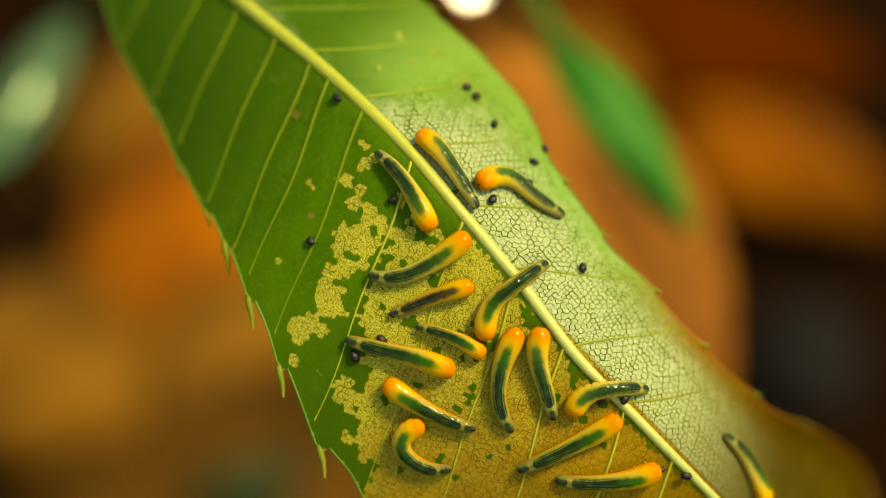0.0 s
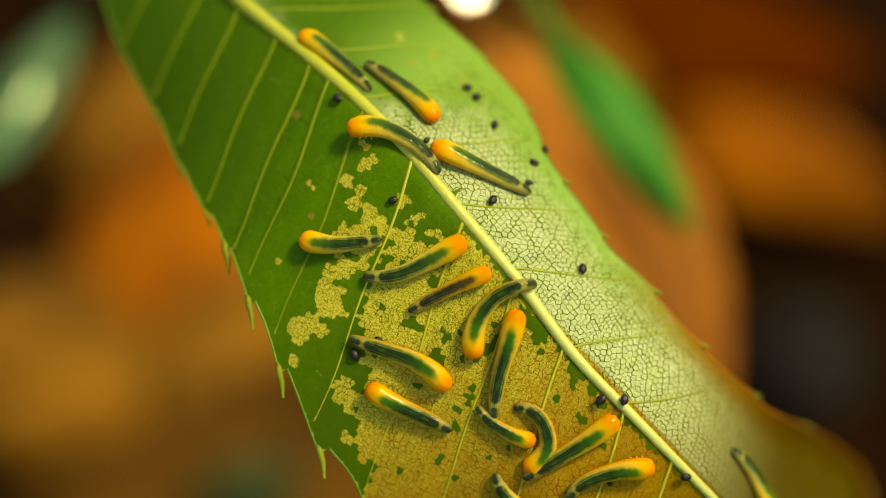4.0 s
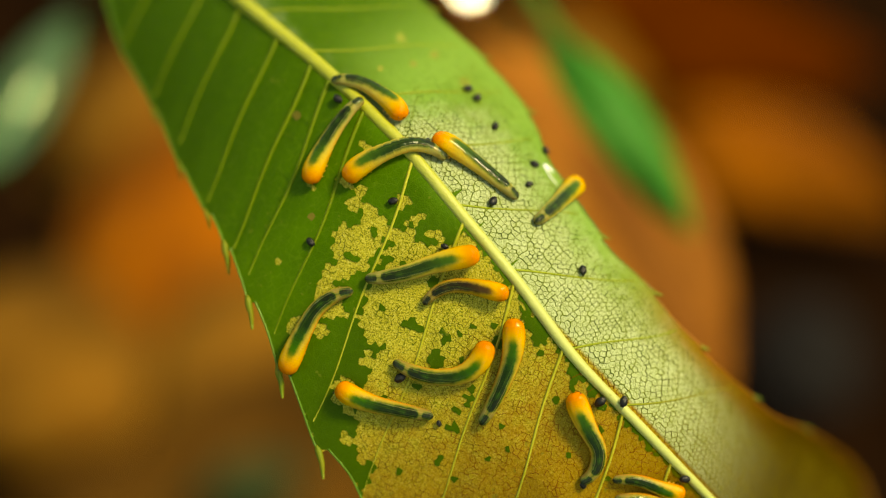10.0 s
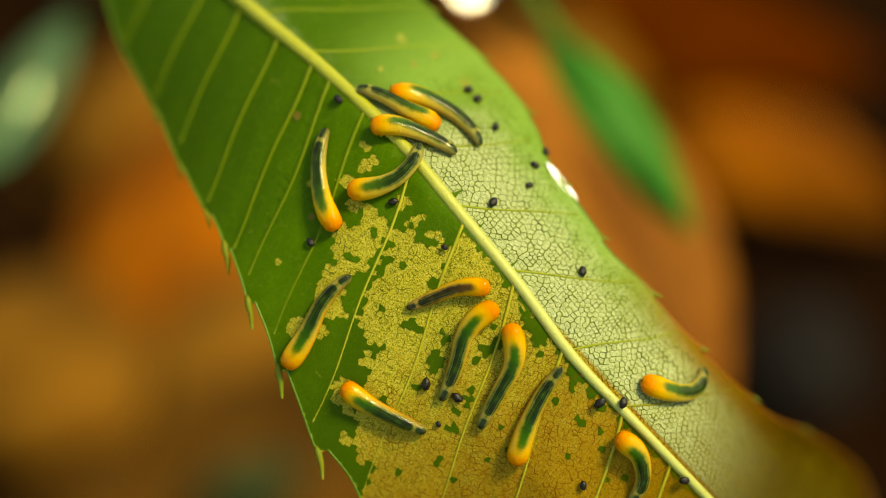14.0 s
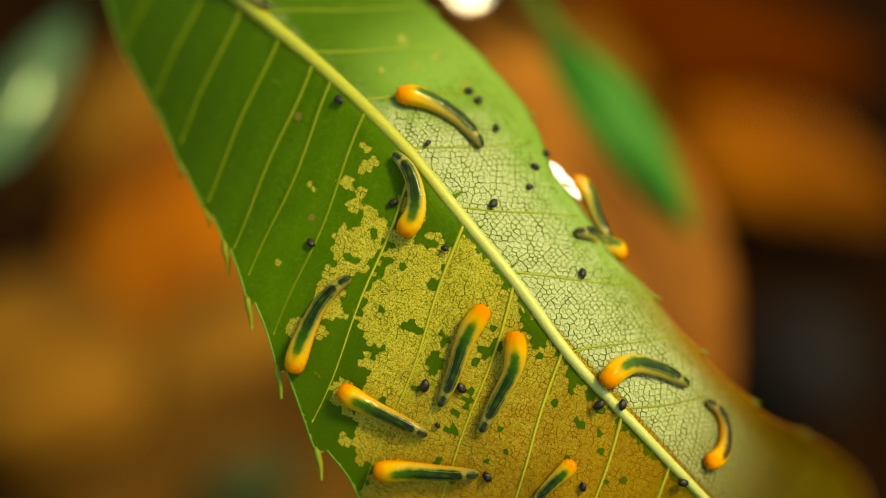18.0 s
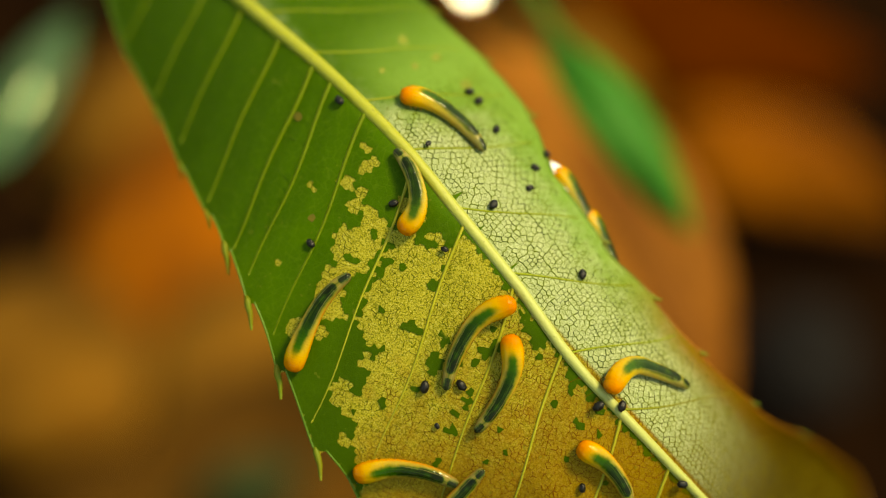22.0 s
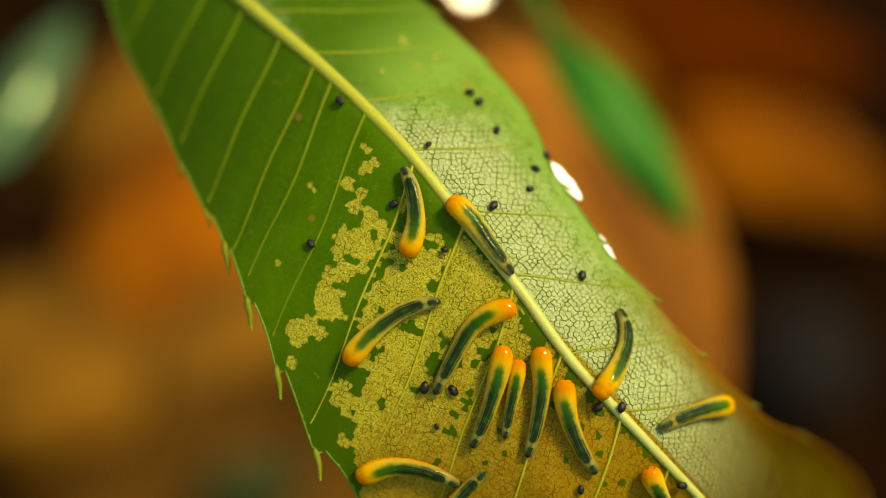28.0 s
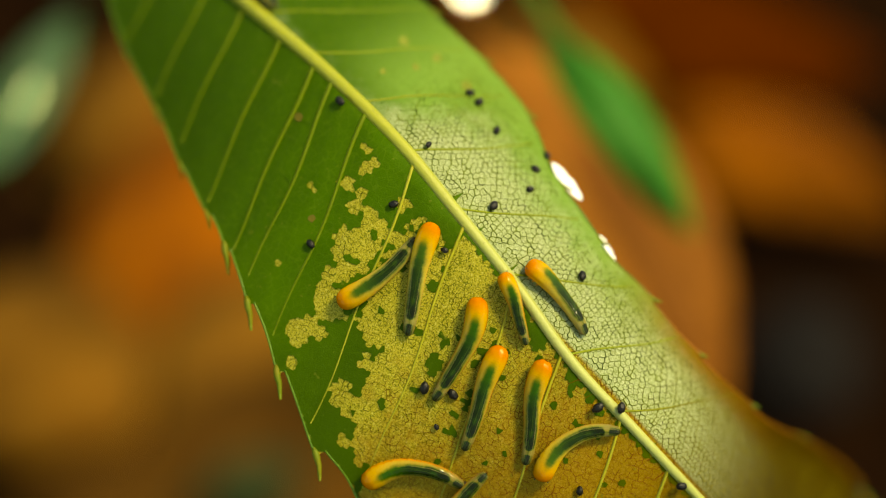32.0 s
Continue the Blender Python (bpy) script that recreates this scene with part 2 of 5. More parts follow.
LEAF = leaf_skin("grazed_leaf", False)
LEAF_GREEN = leaf_skin("leaf_tissue", True)
VEINLET = veinlet_skin()
MARGIN = margin_skin()
RIB = vein_skin("midrib_skin", (0.25, 0.275, 0.016), (0.34, 0.34, 0.03), (0.34, 0.37, 0.10), 0.5)
VEIN_GREEN = vein_skin("green_vein_skin", (0.085, 0.132, 0.005), (0.115, 0.162, 0.008), None, 0.12)
VEIN_OLIVE = vein_skin("olive_vein_skin", (0.15, 0.20, 0.012), (0.23, 0.26, 0.026), None, 0.15, True)
VEIN = vein_skin("vein_skin", (0.26, 0.27, 0.018), (0.34, 0.32, 0.034))
LARVA = larva_skin("larva_skin", (0.018, 0.090, 0.001), (0.003, 0.018, 0.001), ((0.50, 0.275, 0.012), (0.46, 0.290, 0.026), (0.40, 0.270, 0.040), (0.28, 0.205, 0.036)), 0.6)
LARVA_PALE = larva_skin("larva_pale_skin", (0.034, 0.095, 0.006), (0.007, 0.026, 0.003), ((0.52, 0.280, 0.012), (0.49, 0.320, 0.026), (0.45, 0.340, 0.055), (0.32, 0.280, 0.07)), 0.25)
LARVA_BROWN = larva_skin("larva_brown_skin", (0.06, 0.03, 0.006), (0.012, 0.007, 0.003), ((0.52, 0.255, 0.010), (0.46, 0.260, 0.014), (0.42, 0.23, 0.020), (0.30, 0.18, 0.03)), 0.5)
PELLET = simple_skin("frass", (0.002, 0.002, 0.002), (0.012, 0.011, 0.008), 900, 0.35, 0.00008, 0.3)
GREEN_FAR = simple_skin("far_green", (0.0186, 0.1178, 0.01116), (0.031, 0.1798, 0.0186), 60, 0.5, 0.0002, 0.15)
GLOSSY_FAR = simple_skin("glossy_green", (0.012, 0.036, 0.009), (0.024, 0.066, 0.017), 60, 0.13, 0.0001, 0.95)
GLOSSY_FAR.node_tree.nodes["Principled BSDF"].inputs["Specular Tint"].default_value = (0.72, 1.0, 0.62, 1)
DULL_GREEN = simple_skin("dull_green", (0.0112, 0.0208, 0.0064), (0.024, 0.0384, 0.0112), 60, 0.7, 0.0001, 0.1)
LITTER = simple_skin("dead_leaf", (0.0653, 0.0161, 0.00118), (0.273, 0.0753, 0.0047), 25, 0.75, 0.0002, 0.06)
LITTER_NEAR = simple_skin("rust_leaf", (0.05936, 0.01613, 0.001568), (0.3087, 0.1075, 0.01568), 75, 0.7, 0.0002, 0.08, 0.2)
LITTER_PALE = simple_skin("pale_dead_leaf", (0.0455, 0.0187, 0.002), (0.176, 0.0747, 0.00881), 28, 0.75, 0.0002, 0.06)
LITTER_DULL = simple_skin("dull_dead_leaf", (0.02756, 0.01148, 0.001456), (0.08819, 0.03594, 0.004732), 28, 0.8, 0.0002, 0.05)
LITTER_RED = simple_skin("red_dead_leaf", (0.03969, 0.006989, 0.000364), (0.07441, 0.01398, 0.000728), 25, 0.85, 0.0002, 0.0)
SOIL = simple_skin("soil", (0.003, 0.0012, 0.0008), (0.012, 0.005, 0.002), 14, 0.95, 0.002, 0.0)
WATER = simple_skin("water_film", (0.30, 0.32, 0.30), (0.36, 0.38, 0.36), 200, 0.05, 0.0, 1.0)
LEG_SKIN = simple_skin("leg_skin", (0.55, 0.26, 0.02), (0.65, 0.36, 0.05), 3000, 0.3, 0.00002)
TISSUE = simple_skin("spot_tissue", (0.12, 0.155, 0.014), (0.205, 0.235, 0.033), 1500, 0.5, 0.00005, 0.2)
TOOTH = simple_skin("tooth_skin", (0.09, 0.15, 0.008), (0.16, 0.15, 0.010), 500, 0.5, 0.00005, 0.2)
SCAR = simple_skin("scar", (0.08, 0.085, 0.006), (0.12, 0.09, 0.008), 1500, 0.6, 0.00005, 0.2)
BARK = simple_skin("bark", (0.05, 0.03, 0.018), (0.11, 0.07, 0.04), 200, 0.85)
SKIN_DRY = simple_skin("dry_skin", (0.8, 0.82, 0.82), (0.92, 0.93, 0.93), 900, 0.4, 0.00003, 1.0)
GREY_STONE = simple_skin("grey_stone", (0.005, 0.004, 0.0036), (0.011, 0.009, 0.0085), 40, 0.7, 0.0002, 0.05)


# ---- building ----
def mesh_of(name, bm, material, smooth=True):
    data = bpy.data.meshes.new(name)
    for f in bm.faces:
        f.smooth = smooth
    bm.to_mesh(data)
    bm.free()
    data.materials.append(material)
    return data


def part(name, bm, material, parent, label=""):
    ob = new(name, bm if isinstance(bm, bpy.types.Mesh) else mesh_of(name, bm, material))
    ob.parent = parent
    return tagged(ob, label)


def bend(knots, x):
    """Smooth curve through (x, value) knots."""
    if x <= knots[0][0]:
        return knots[0][1]
    for (a, p), (b, q) in zip(knots, knots[1:]):
        if x <= b:
            s = (x - a) / (b - a)
            i = knots.index((a, p))
            before = knots[max(i - 1, 0)]
            after = knots[min(i + 2, len(knots) - 1)]
            ma = (q - before[1]) / (b - before[0]) * (b - a)
            mb = (after[1] - p) / (after[0] - a) * (b - a)
            return ((2 * s ** 3 - 3 * s * s + 1) * p + (s ** 3 - 2 * s * s + s) * ma
                    + (3 * s * s - 2 * s ** 3) * q + (s ** 3 - s * s) * mb)
    return knots[-1][1]


# The leaf's own space, in millimetres: x along the midrib to the tip, y across (the half in +y folds away), z off the blade.
LEAF_POSE = Matrix.Translation(CAM_POSE.to_3x3() @ Vector((4.067 * MM, 0, 0)) + AIM) @ CAM_POSE.to_3x3().to_4x4() @ Matrix.Rotation(-math.atan2(0.724, 0.69), 4, "Z")
PIVOT = LEAF_POSE @ Vector((0, 0, 0)) + CAM_POSE.to_3x3() @ Vector((-36.33 * MM, 0.73 * MM, 0))
AXIS = CAM_POSE.to_3x3() @ Vector((0, 0, 1))


def blade_height(x, y):
    z = -0.0098 * x * x if x < 0 else -0.002 * x * x
    q = min(max((x - 18) / 42, 0), 1)
    k = 0.9 + 0.8 * q * q * (3 - 2 * q)
    ridge = math.sqrt(y * y + 0.81) - 0.9
    z -= 0.012 * max(x - 26, 0) ** 2 + 0.012 * max(x - 6, 0) * max(-y - 13, 0)
    q = min(max((-12 - x) / 35, 0), 1)
    return z - (k * (0.42 * ridge + 0.036 * y * y) if y > 0 else 0.05 * ridge + (0.0025 + 0.017 * q * q * (3 - 2 * q)) * y * y)


RIB_LINE = [(-98.1, -1.5), (-72.3, -1.5), (-57.6, -0.8), (-42.7, 0.2), (-28.2, 1.7), (-16.0, 2.2), (-5.0, 1.6), (6, 0.9), (17, -0.3), (28, -0.2), (41, 0), (60, 0.4), (90, 1)]
EDGE_LEFT = [(-90.9, -2.0), (-72.3, -7.6), (-57.6, -13.6), (-50.7, -16.0), (-43, -17.2), (-36.8, -18.8), (-30.1, -20.3), (-23.1, -21.3), (-17.5, -22.9), (-10.0, -25.1), (-0.7, -28.3), (4.0, -29.6), (9.1, -29.8), (14, -30.6), (27, -29), (45, -23), (65, -12), (82, 0.4)]
EDGE_RIGHT = [(-90.9, -1.1), (-77.5, 4.1), (-57.6, 11.8), (-40.6, 15.2), (-28.2, 17.0), (-20.1, 17.4), (-13.9, 17.5), (-6.5, 16.3), (-1.5, 14.0), (4, 13.3), (10.8, 12.1), (16.8, 12.3), (25, 11.9), (33, 12.3), (41.9, 13.6), (54.3, 17.9), (66, 18), (82, 0.6)]
VEINS_LEFT = [-57.6, -49.5, -43.3, -36.6, -30.9, -27.4, -21.7, -13.2, -4.0, 5.6, 15, 25.5, 34, 43, 52]
VEINS_RIGHT = [-49.0, -40.6, -32.3, -23.5, -14.6, -6.1, 4.2, 15.9, 24.9]
SLANT_RIGHT = [(-60, 0.85), (-23, 0.78), (-14.6, 0.76), (-6.1, 1.10), (4.2, 1.12), (15.9, 0.70), (24.9, 0.82), (60, 0.8)]
TEETH_LEFT = [-50.1, -41.1, -32.9, -25.6, -20.9, -13.9, -5.4, 5.0, 16, 28, 38, 48]
TEETH_RIGHT = [-44.8, -35.4, -26.2, -17.0, -8.0, 1.5, 9.5, 19, 28, 38, 48]


def rib_y(x):
    return bend(RIB_LINE, x)


def vein_left(x0, y):
    a = abs(y - rib_y(x0))
    return x0 + (0.56 + 0.0025 * x0) * a - 0.0015 * a * a + 0.25 * math.sin(a * 0.33 + x0)


def vein_right(x0, y):
    a = abs(y - rib_y(x0))
    return x0 + bend(SLANT_RIGHT, x0) * a + 0.25 * math.sin(a * 0.5 + x0)


def tooth(x, tips, rise):
    """Saw teeth that swell towards the tip and fall off behind it."""
    for a, b in zip(tips, tips[1:]):
        if a <= x < b:
            s = (x - a) / (b - a)
            return rise * (s ** 1.6 - 0.4)
    return 0


def rise_left(x):
    q = min(max((x + 32) / 32, 0), 1)
    return 0.5 + 0.8 * q * q * (3 - 2 * q)


def margin(x, out):
    """The toothed margin of one half: out -1 or 1."""
    mid = rib_y(x)
    if out < 0:
        return min(bend(EDGE_LEFT, x) - tooth(x, TEETH_LEFT, rise_left(x)), mid - 0.3)
    return max(bend(EDGE_RIGHT, x) + tooth(x, TEETH_RIGHT, 0.4), mid + 0.3)


def quilt(x, y, veins, run):
    """The blade swells a little between its side veins."""
    near = min(abs(x - run(v, y)) for v in veins)
    return min(near, 3.0) / 3.0


def surface(x, y, body=False):
    z = blade_height(x, y)
    off = y - rib_y(x)
    if body:
        z = 0.5 * z + 0.25 * blade_height(x, y - 1.5) + 0.25 * blade_height(x, y + 1.5)
        return z + 0.75 * math.exp(-(off / 2.5) ** 2)
    swell = quilt(x, y, VEINS_LEFT, vein_left) if off < 0 else quilt(x, y, VEINS_RIGHT, vein_right)
    return z + 0.28 * (swell - 1) * min(abs(off) / 3, 1) - 0.06 + 0.05 * noise.noise((x * 0.6, y * 0.6, 0))


def tube(bm, path, radii, sides=8):
    """A tapered tube along a path."""
    rings = []
    for i, p in enumerate(path):
        along = (path[min(i + 1, len(path) - 1)] - path[max(i - 1, 0)]).normalized()
        side = along.cross(Vector((0, 0, 1))).normalized()
        up = side.cross(along)
        rings.append([bm.verts.new(p + radii[i] * (math.cos(a) * side + math.sin(a) * up)) for a in (2 * math.pi * k / sides for k in range(sides))])
    for a, b in zip(rings, rings[1:]):
        for k in range(sides):
            bm.faces.new((a[k], a[(k + 1) % sides], b[(k + 1) % sides], b[k]))
    bm.faces.new(rings[0])
    bm.faces.new(rings[-1][::-1])


def build_leaf():
    leaf = new("chestnut_leaf")
    leaf.matrix_basis = LEAF_POSE
    tagged(leaf, "long green toothed chestnut leaf, underside grazed to a pale net", "leaf")
    bm = bmesh.new()
    xs = [-88 + 0.45 * i for i in range(378)]
    across = 34
    rows = []
    for x in xs:
        mid, lo, hi = rib_y(x), margin(x, -1), margin(x, 1)
        ys = [mid + (lo - mid) * (1 - i / across) for i in range(across)] + [mid + (hi - mid) * i / across for i in range(across + 1)]
        rows.append([bm.verts.new(Vector((x, y, surface(x, y))) * MM) for y in ys])
    for a, b in zip(rows, rows[1:]):
        for p, q, r, s in zip(a, b, b[1:], a[1:]):
            bm.faces.new((p, q, r, s))
    # hooked points of the teeth: they run on along the margin and turn out
    for tips, out in ((TEETH_LEFT, -1), (TEETH_RIGHT, 1)):
        for x in tips[1:]:
            size = (0.5 if x < -22 else 1.0) if out < 0 else 0.3
            path = []
            for dx, dy in ((-1.2, 0.0), (-0.7, 0.0), (-0.1, -0.05), (0.8, -0.5), (1.6, -1.15), (2.3, -1.7)):
                foot_x = x + min(dx, -0.15)
                path.append(Vector((x + dx * size if dx > 0 else x + dx, margin(foot_x, out) - out * dy * size if dx > -0.15 else margin(foot_x, out) + out * (0.0 - 0.1), surface(x, margin(x - 0.2, out)) - 0.02)) * MM)
            tip = bmesh.new()
            tube(tip, path, [k * MM * max(size, 0.6) for k in (0.20, 0.40, 0.42, 0.33, 0.24, 0.13)], 8)
            part("tooth", tip, TOOTH, leaf, "green hooked tooth point with a rusty end")
    # the thickened pale rim between the teeth
    for out, tips in ((-1, TEETH_LEFT), (1, TEETH_RIGHT)):
        for a, b in zip([-62] + tips, tips + [70]):
            n = max(int((b - a) / 0.6), 4)
            path = []
            for i in range(n + 1):
                x = a + 0.05 + (b - a - 0.1) * i / n
                path.append(Vector((x, margin(x, out), surface(x, margin(x, out)))) * MM)
            rim = bmesh.new()
            tube(rim, path, [0.15 * MM] * len(path), 6)
            part("margin", rim, MARGIN, leaf)
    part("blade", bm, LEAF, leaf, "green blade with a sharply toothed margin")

    bm = bmesh.new()
    path, radii = [], []
    for i in range(190):
        x = -95 + 0.93 * i
        path.append(Vector((x, rib_y(x), blade_height(x, rib_y(x)) - 0.15)) * MM)
        radii.append((0.92 - 0.0045 * (x + 40)) * MM if x > -60 else 1.05 * MM)
    tube(bm, path, [max(r, 0.25 * MM) for r in radii], 12)
    part("midrib", bm, RIB, leaf, "thick pale yellow-green midrib")
    for veins, run, edge, out in ((VEINS_LEFT, vein_left, EDGE_LEFT, -1), (VEINS_RIGHT, vein_right, EDGE_RIGHT, 1)):
        for x0 in veins:
            path, radii = [], []
            for i in range(38):
                y = rib_y(x0) + out * 0.95 * i
                x = run(x0, y)
                if out * (bend(edge, x) - y) < 0.4:
                    break
                path.append(Vector((x, y, surface(x, y) + (0.08 if out < 0 else 0.02))) * MM)
                radii.append((0.3 if x0 < -18 else 0.22) * (1 - 0.023 * i) * MM if out < 0 else (0.16 - 0.006 * i) * MM)
            if len(path) > 4:
                bm = bmesh.new()
                tube(bm, path, radii, 6)
                part("side_vein", bm, VEIN_OLIVE if out > 0 else VEIN_GREEN if x0 < -16 else VEIN, leaf)
    return leaf


# What the larvae have eaten of the left half: x, y and radius in millimetres. Round spots eaten ahead of the front, ...
EATEN = [(-18.7, -1.0, 0.5), (-16.6, -2.6, 0.9), (-16.3, -1.7, 0.6), (-17.0, -5.6, 0.9), (-16.0, -5.8, 0.6), (-19.5, -9.1, 0.5), (-14.1, -6.8, 1.0), (-14.6, -5.3, 0.8),
         (-12.1, -6.1, 1.2), (-10.6, -6.0, 1.0), (-9.5, -6.2, 0.9), (-11.1, -8.5, 1.2), (-12.2, -10.2, 1.4), (-11.4, -11.8, 1.0), (-9.6, -9.8, 1.5), (-8.9, -8.1, 1.0),
         (-8.3, -10.9, 1.0), (-9.3, -12.8, 1.3), (-9.9, -14.6, 1.2), (-9.1, -16.2, 1.2), (-7.4, -15.9, 1.2), (-7.3, -17.8, 1.3), (-6.0, -16.8, 1.0), (-7.5, -20.5, 1.2),
         (-8.1, -22.2, 1.2), (-6.1, -19.9, 1.0), (-6.9, -22.4, 0.9), (-5.4, -25.2, 0.9), (-15.1, -17.8, 0.5), (-14.8, -20.8, 0.4)]
EATEN_LOW = [(-10.1, -2.4, 0.8), (-7.7, -2.8, 0.8), (-7.6, -2.0, 0.6), (-8.1, -3.7, 0.5), (-4.9, -2.1, 0.9), (-7.6, -5.7, 1.1), (-6.9, -4.5, 0.9), (-6.2, -6.1, 1.0), (-4.8, -4.6, 0.9),
             (-1.9, -0.5, 0.9), (-1.0, 0.0, 0.8), (-0.7, -1.1, 0.9), (0.6, -22.8, 1.0), (1.8, -22.3, 0.8), (1.5, -24.1, 0.9), (2.8, -23.5, 1.0), (3.3, -22.1, 0.8), (5.5, -22.8, 1.7),
             (5.7, -26.6, 0.8), (6.4, -26.4, 0.6), (8.0, -25.1, 1.6), (9.9, -25.5, 1.1), (8.6, -27.0, 0.8), (5.8, -24.4, 0.9)]
# ... and islands that they have left.
LEFT_OVER = [(-9.3, -11.5, 0.7), (-6.7, -8.5, 0.6), (-6.4, -10.1, 0.8), (-3.0, -13.0, 0.6), (-1.1, -6.0, 0.7), (-0.7, -6.8, 0.6), (0.8, -11.6, 0.9), (1.8, -11.3, 0.7), (6.0, -12.4, 1.1),
             (6.4, -13.3, 0.8), (5.0, -10.0, 0.7), (-5.6, -14.9, 1.7), (-3.6, -17.2, 1.5), (-1.2, -17.9, 1.2), (0.4, -16.9, 0.8), (-2.2, -19.0, 1.2), (6.8, -16.2, 0.6), (7.5, -17.0, 0.5),
             (5.4, -20.4, 0.6), (12.3, -12.8, 0.8), (12.2, -14.8, 0.6), (13.3, -16.7, 0.7), (1.1, -20.1, 1.1), (2.1, -21.3, 0.8)]
LEFT_BY_RIB = [(9.7, -5.9, 0.9), (9.3, -7.3, 0.7), (9.3, -8.7, 0.6), (10.7, -1.2, 1.0), (9.2, -1.0, 0.8), (12.5, -1.6, 1.0), (13.6, -3.0, 0.5), (15.4, -2.4, 0.5), (18.8, -1.8, 1.0),
               (17.9, -1.4, 0.8), (21.3, -1.7, 0.8), (23.8, -1.8, 0.8), (7.9, -4.7, 0.6), (8.0, -10.1, 0.5), (23.6, -4.9, 0.5), (25.2, -8.6, 0.5), (25.0, -1.4, 0.6), (5.4, -25.3, 0.5)]
FRONT_IN = [(-12.8, 10.0), (-10.2, 7.6), (-8, 6.4), (-6.2, 4.2), (-4.2, 3.4), (-3.6, 1.6), (-1.5, 1.0), (3, 1.0), (30, 0.9), (60, 0.9)]
FRONT_OUT = [(-12.8, 19.5), (-11, 20.6), (-9, 22.6), (-7, 24.5), (-5, 26.5), (-3.9, 28.0)]


def vein_root(x, y):
    """Where the left side vein through a point leaves the midrib, and the distance from there."""
    x0 = x
    for _ in range(12):
        a = rib_y(x0) - y
        x0 = x - (0.56 + 0.0025 * x0) * a + 0.0015 * a * a
    return x0, rib_y(x0) - y


def is_eaten(x, y):
    nudge = 0.25 * noise.noise((x * 1.3, y * 1.3, 7))

    def inside(spots, less=0.0):
        return any((x - px) ** 2 + (y - py) ** 2 < max(r - less + nudge, 0.3) ** 2 for px, py, r in spots)

    if inside(LEFT_OVER, 0.13) or inside(LEFT_BY_RIB, 0.1):
        return False
    x0, a = vein_root(x, y)
    if x0 > -12.9 and a > bend(FRONT_IN, x0) + 2 * nudge and (x0 > -3.9 or a < bend(FRONT_OUT, x0) + 3 * nudge):
        return noise.noise((x * 0.9, y * 0.9, 3)) > -0.52
    return inside(EATEN) or inside(EATEN_LOW)


def areoles(spots):
    """The cells round the points of a jittered grid {(i, j): (x, y)}: for each the corners, and the neighbour across the side that starts there."""
    cells = {}
    for (i, j), (cx, cy) in spots.items():
        poly = [(cx - 3, cy - 3, None), (cx + 3, cy - 3, None), (cx + 3, cy + 3, None), (cx - 3, cy + 3, None)]
        for di in range(-2, 3):
            for dj in range(-2, 3):
                other = spots.get((i + di, j + dj))
                if other is None or (di == 0 and dj == 0):
                    continue
                dx, dy = other[0] - cx, other[1] - cy
                limit = (dx * (other[0] + cx) + dy * (other[1] + cy)) / 2
                gap = [px * dx + py * dy - limit for px, py, _ in poly]
                if max(gap) <= 0:
                    continue
                kept = []
                for k, (px, py, tag) in enumerate(poly):
                    qx, qy, _ = poly[(k + 1) % len(poly)]
                    g, h = gap[k], gap[(k + 1) % len(poly)]
                    if g <= 0:
                        kept.append((px, py, tag))
                    if g * h < 0:
                        s = g / (g - h)
                        kept.append((px + s * (qx - px), py + s * (qy - py), tag if g > 0 else (i + di, j + dj)))
                poly = kept
        if len(poly) > 2 and all(tag is not None for _, _, tag in poly):
            cells[(i, j)] = poly
    return cells


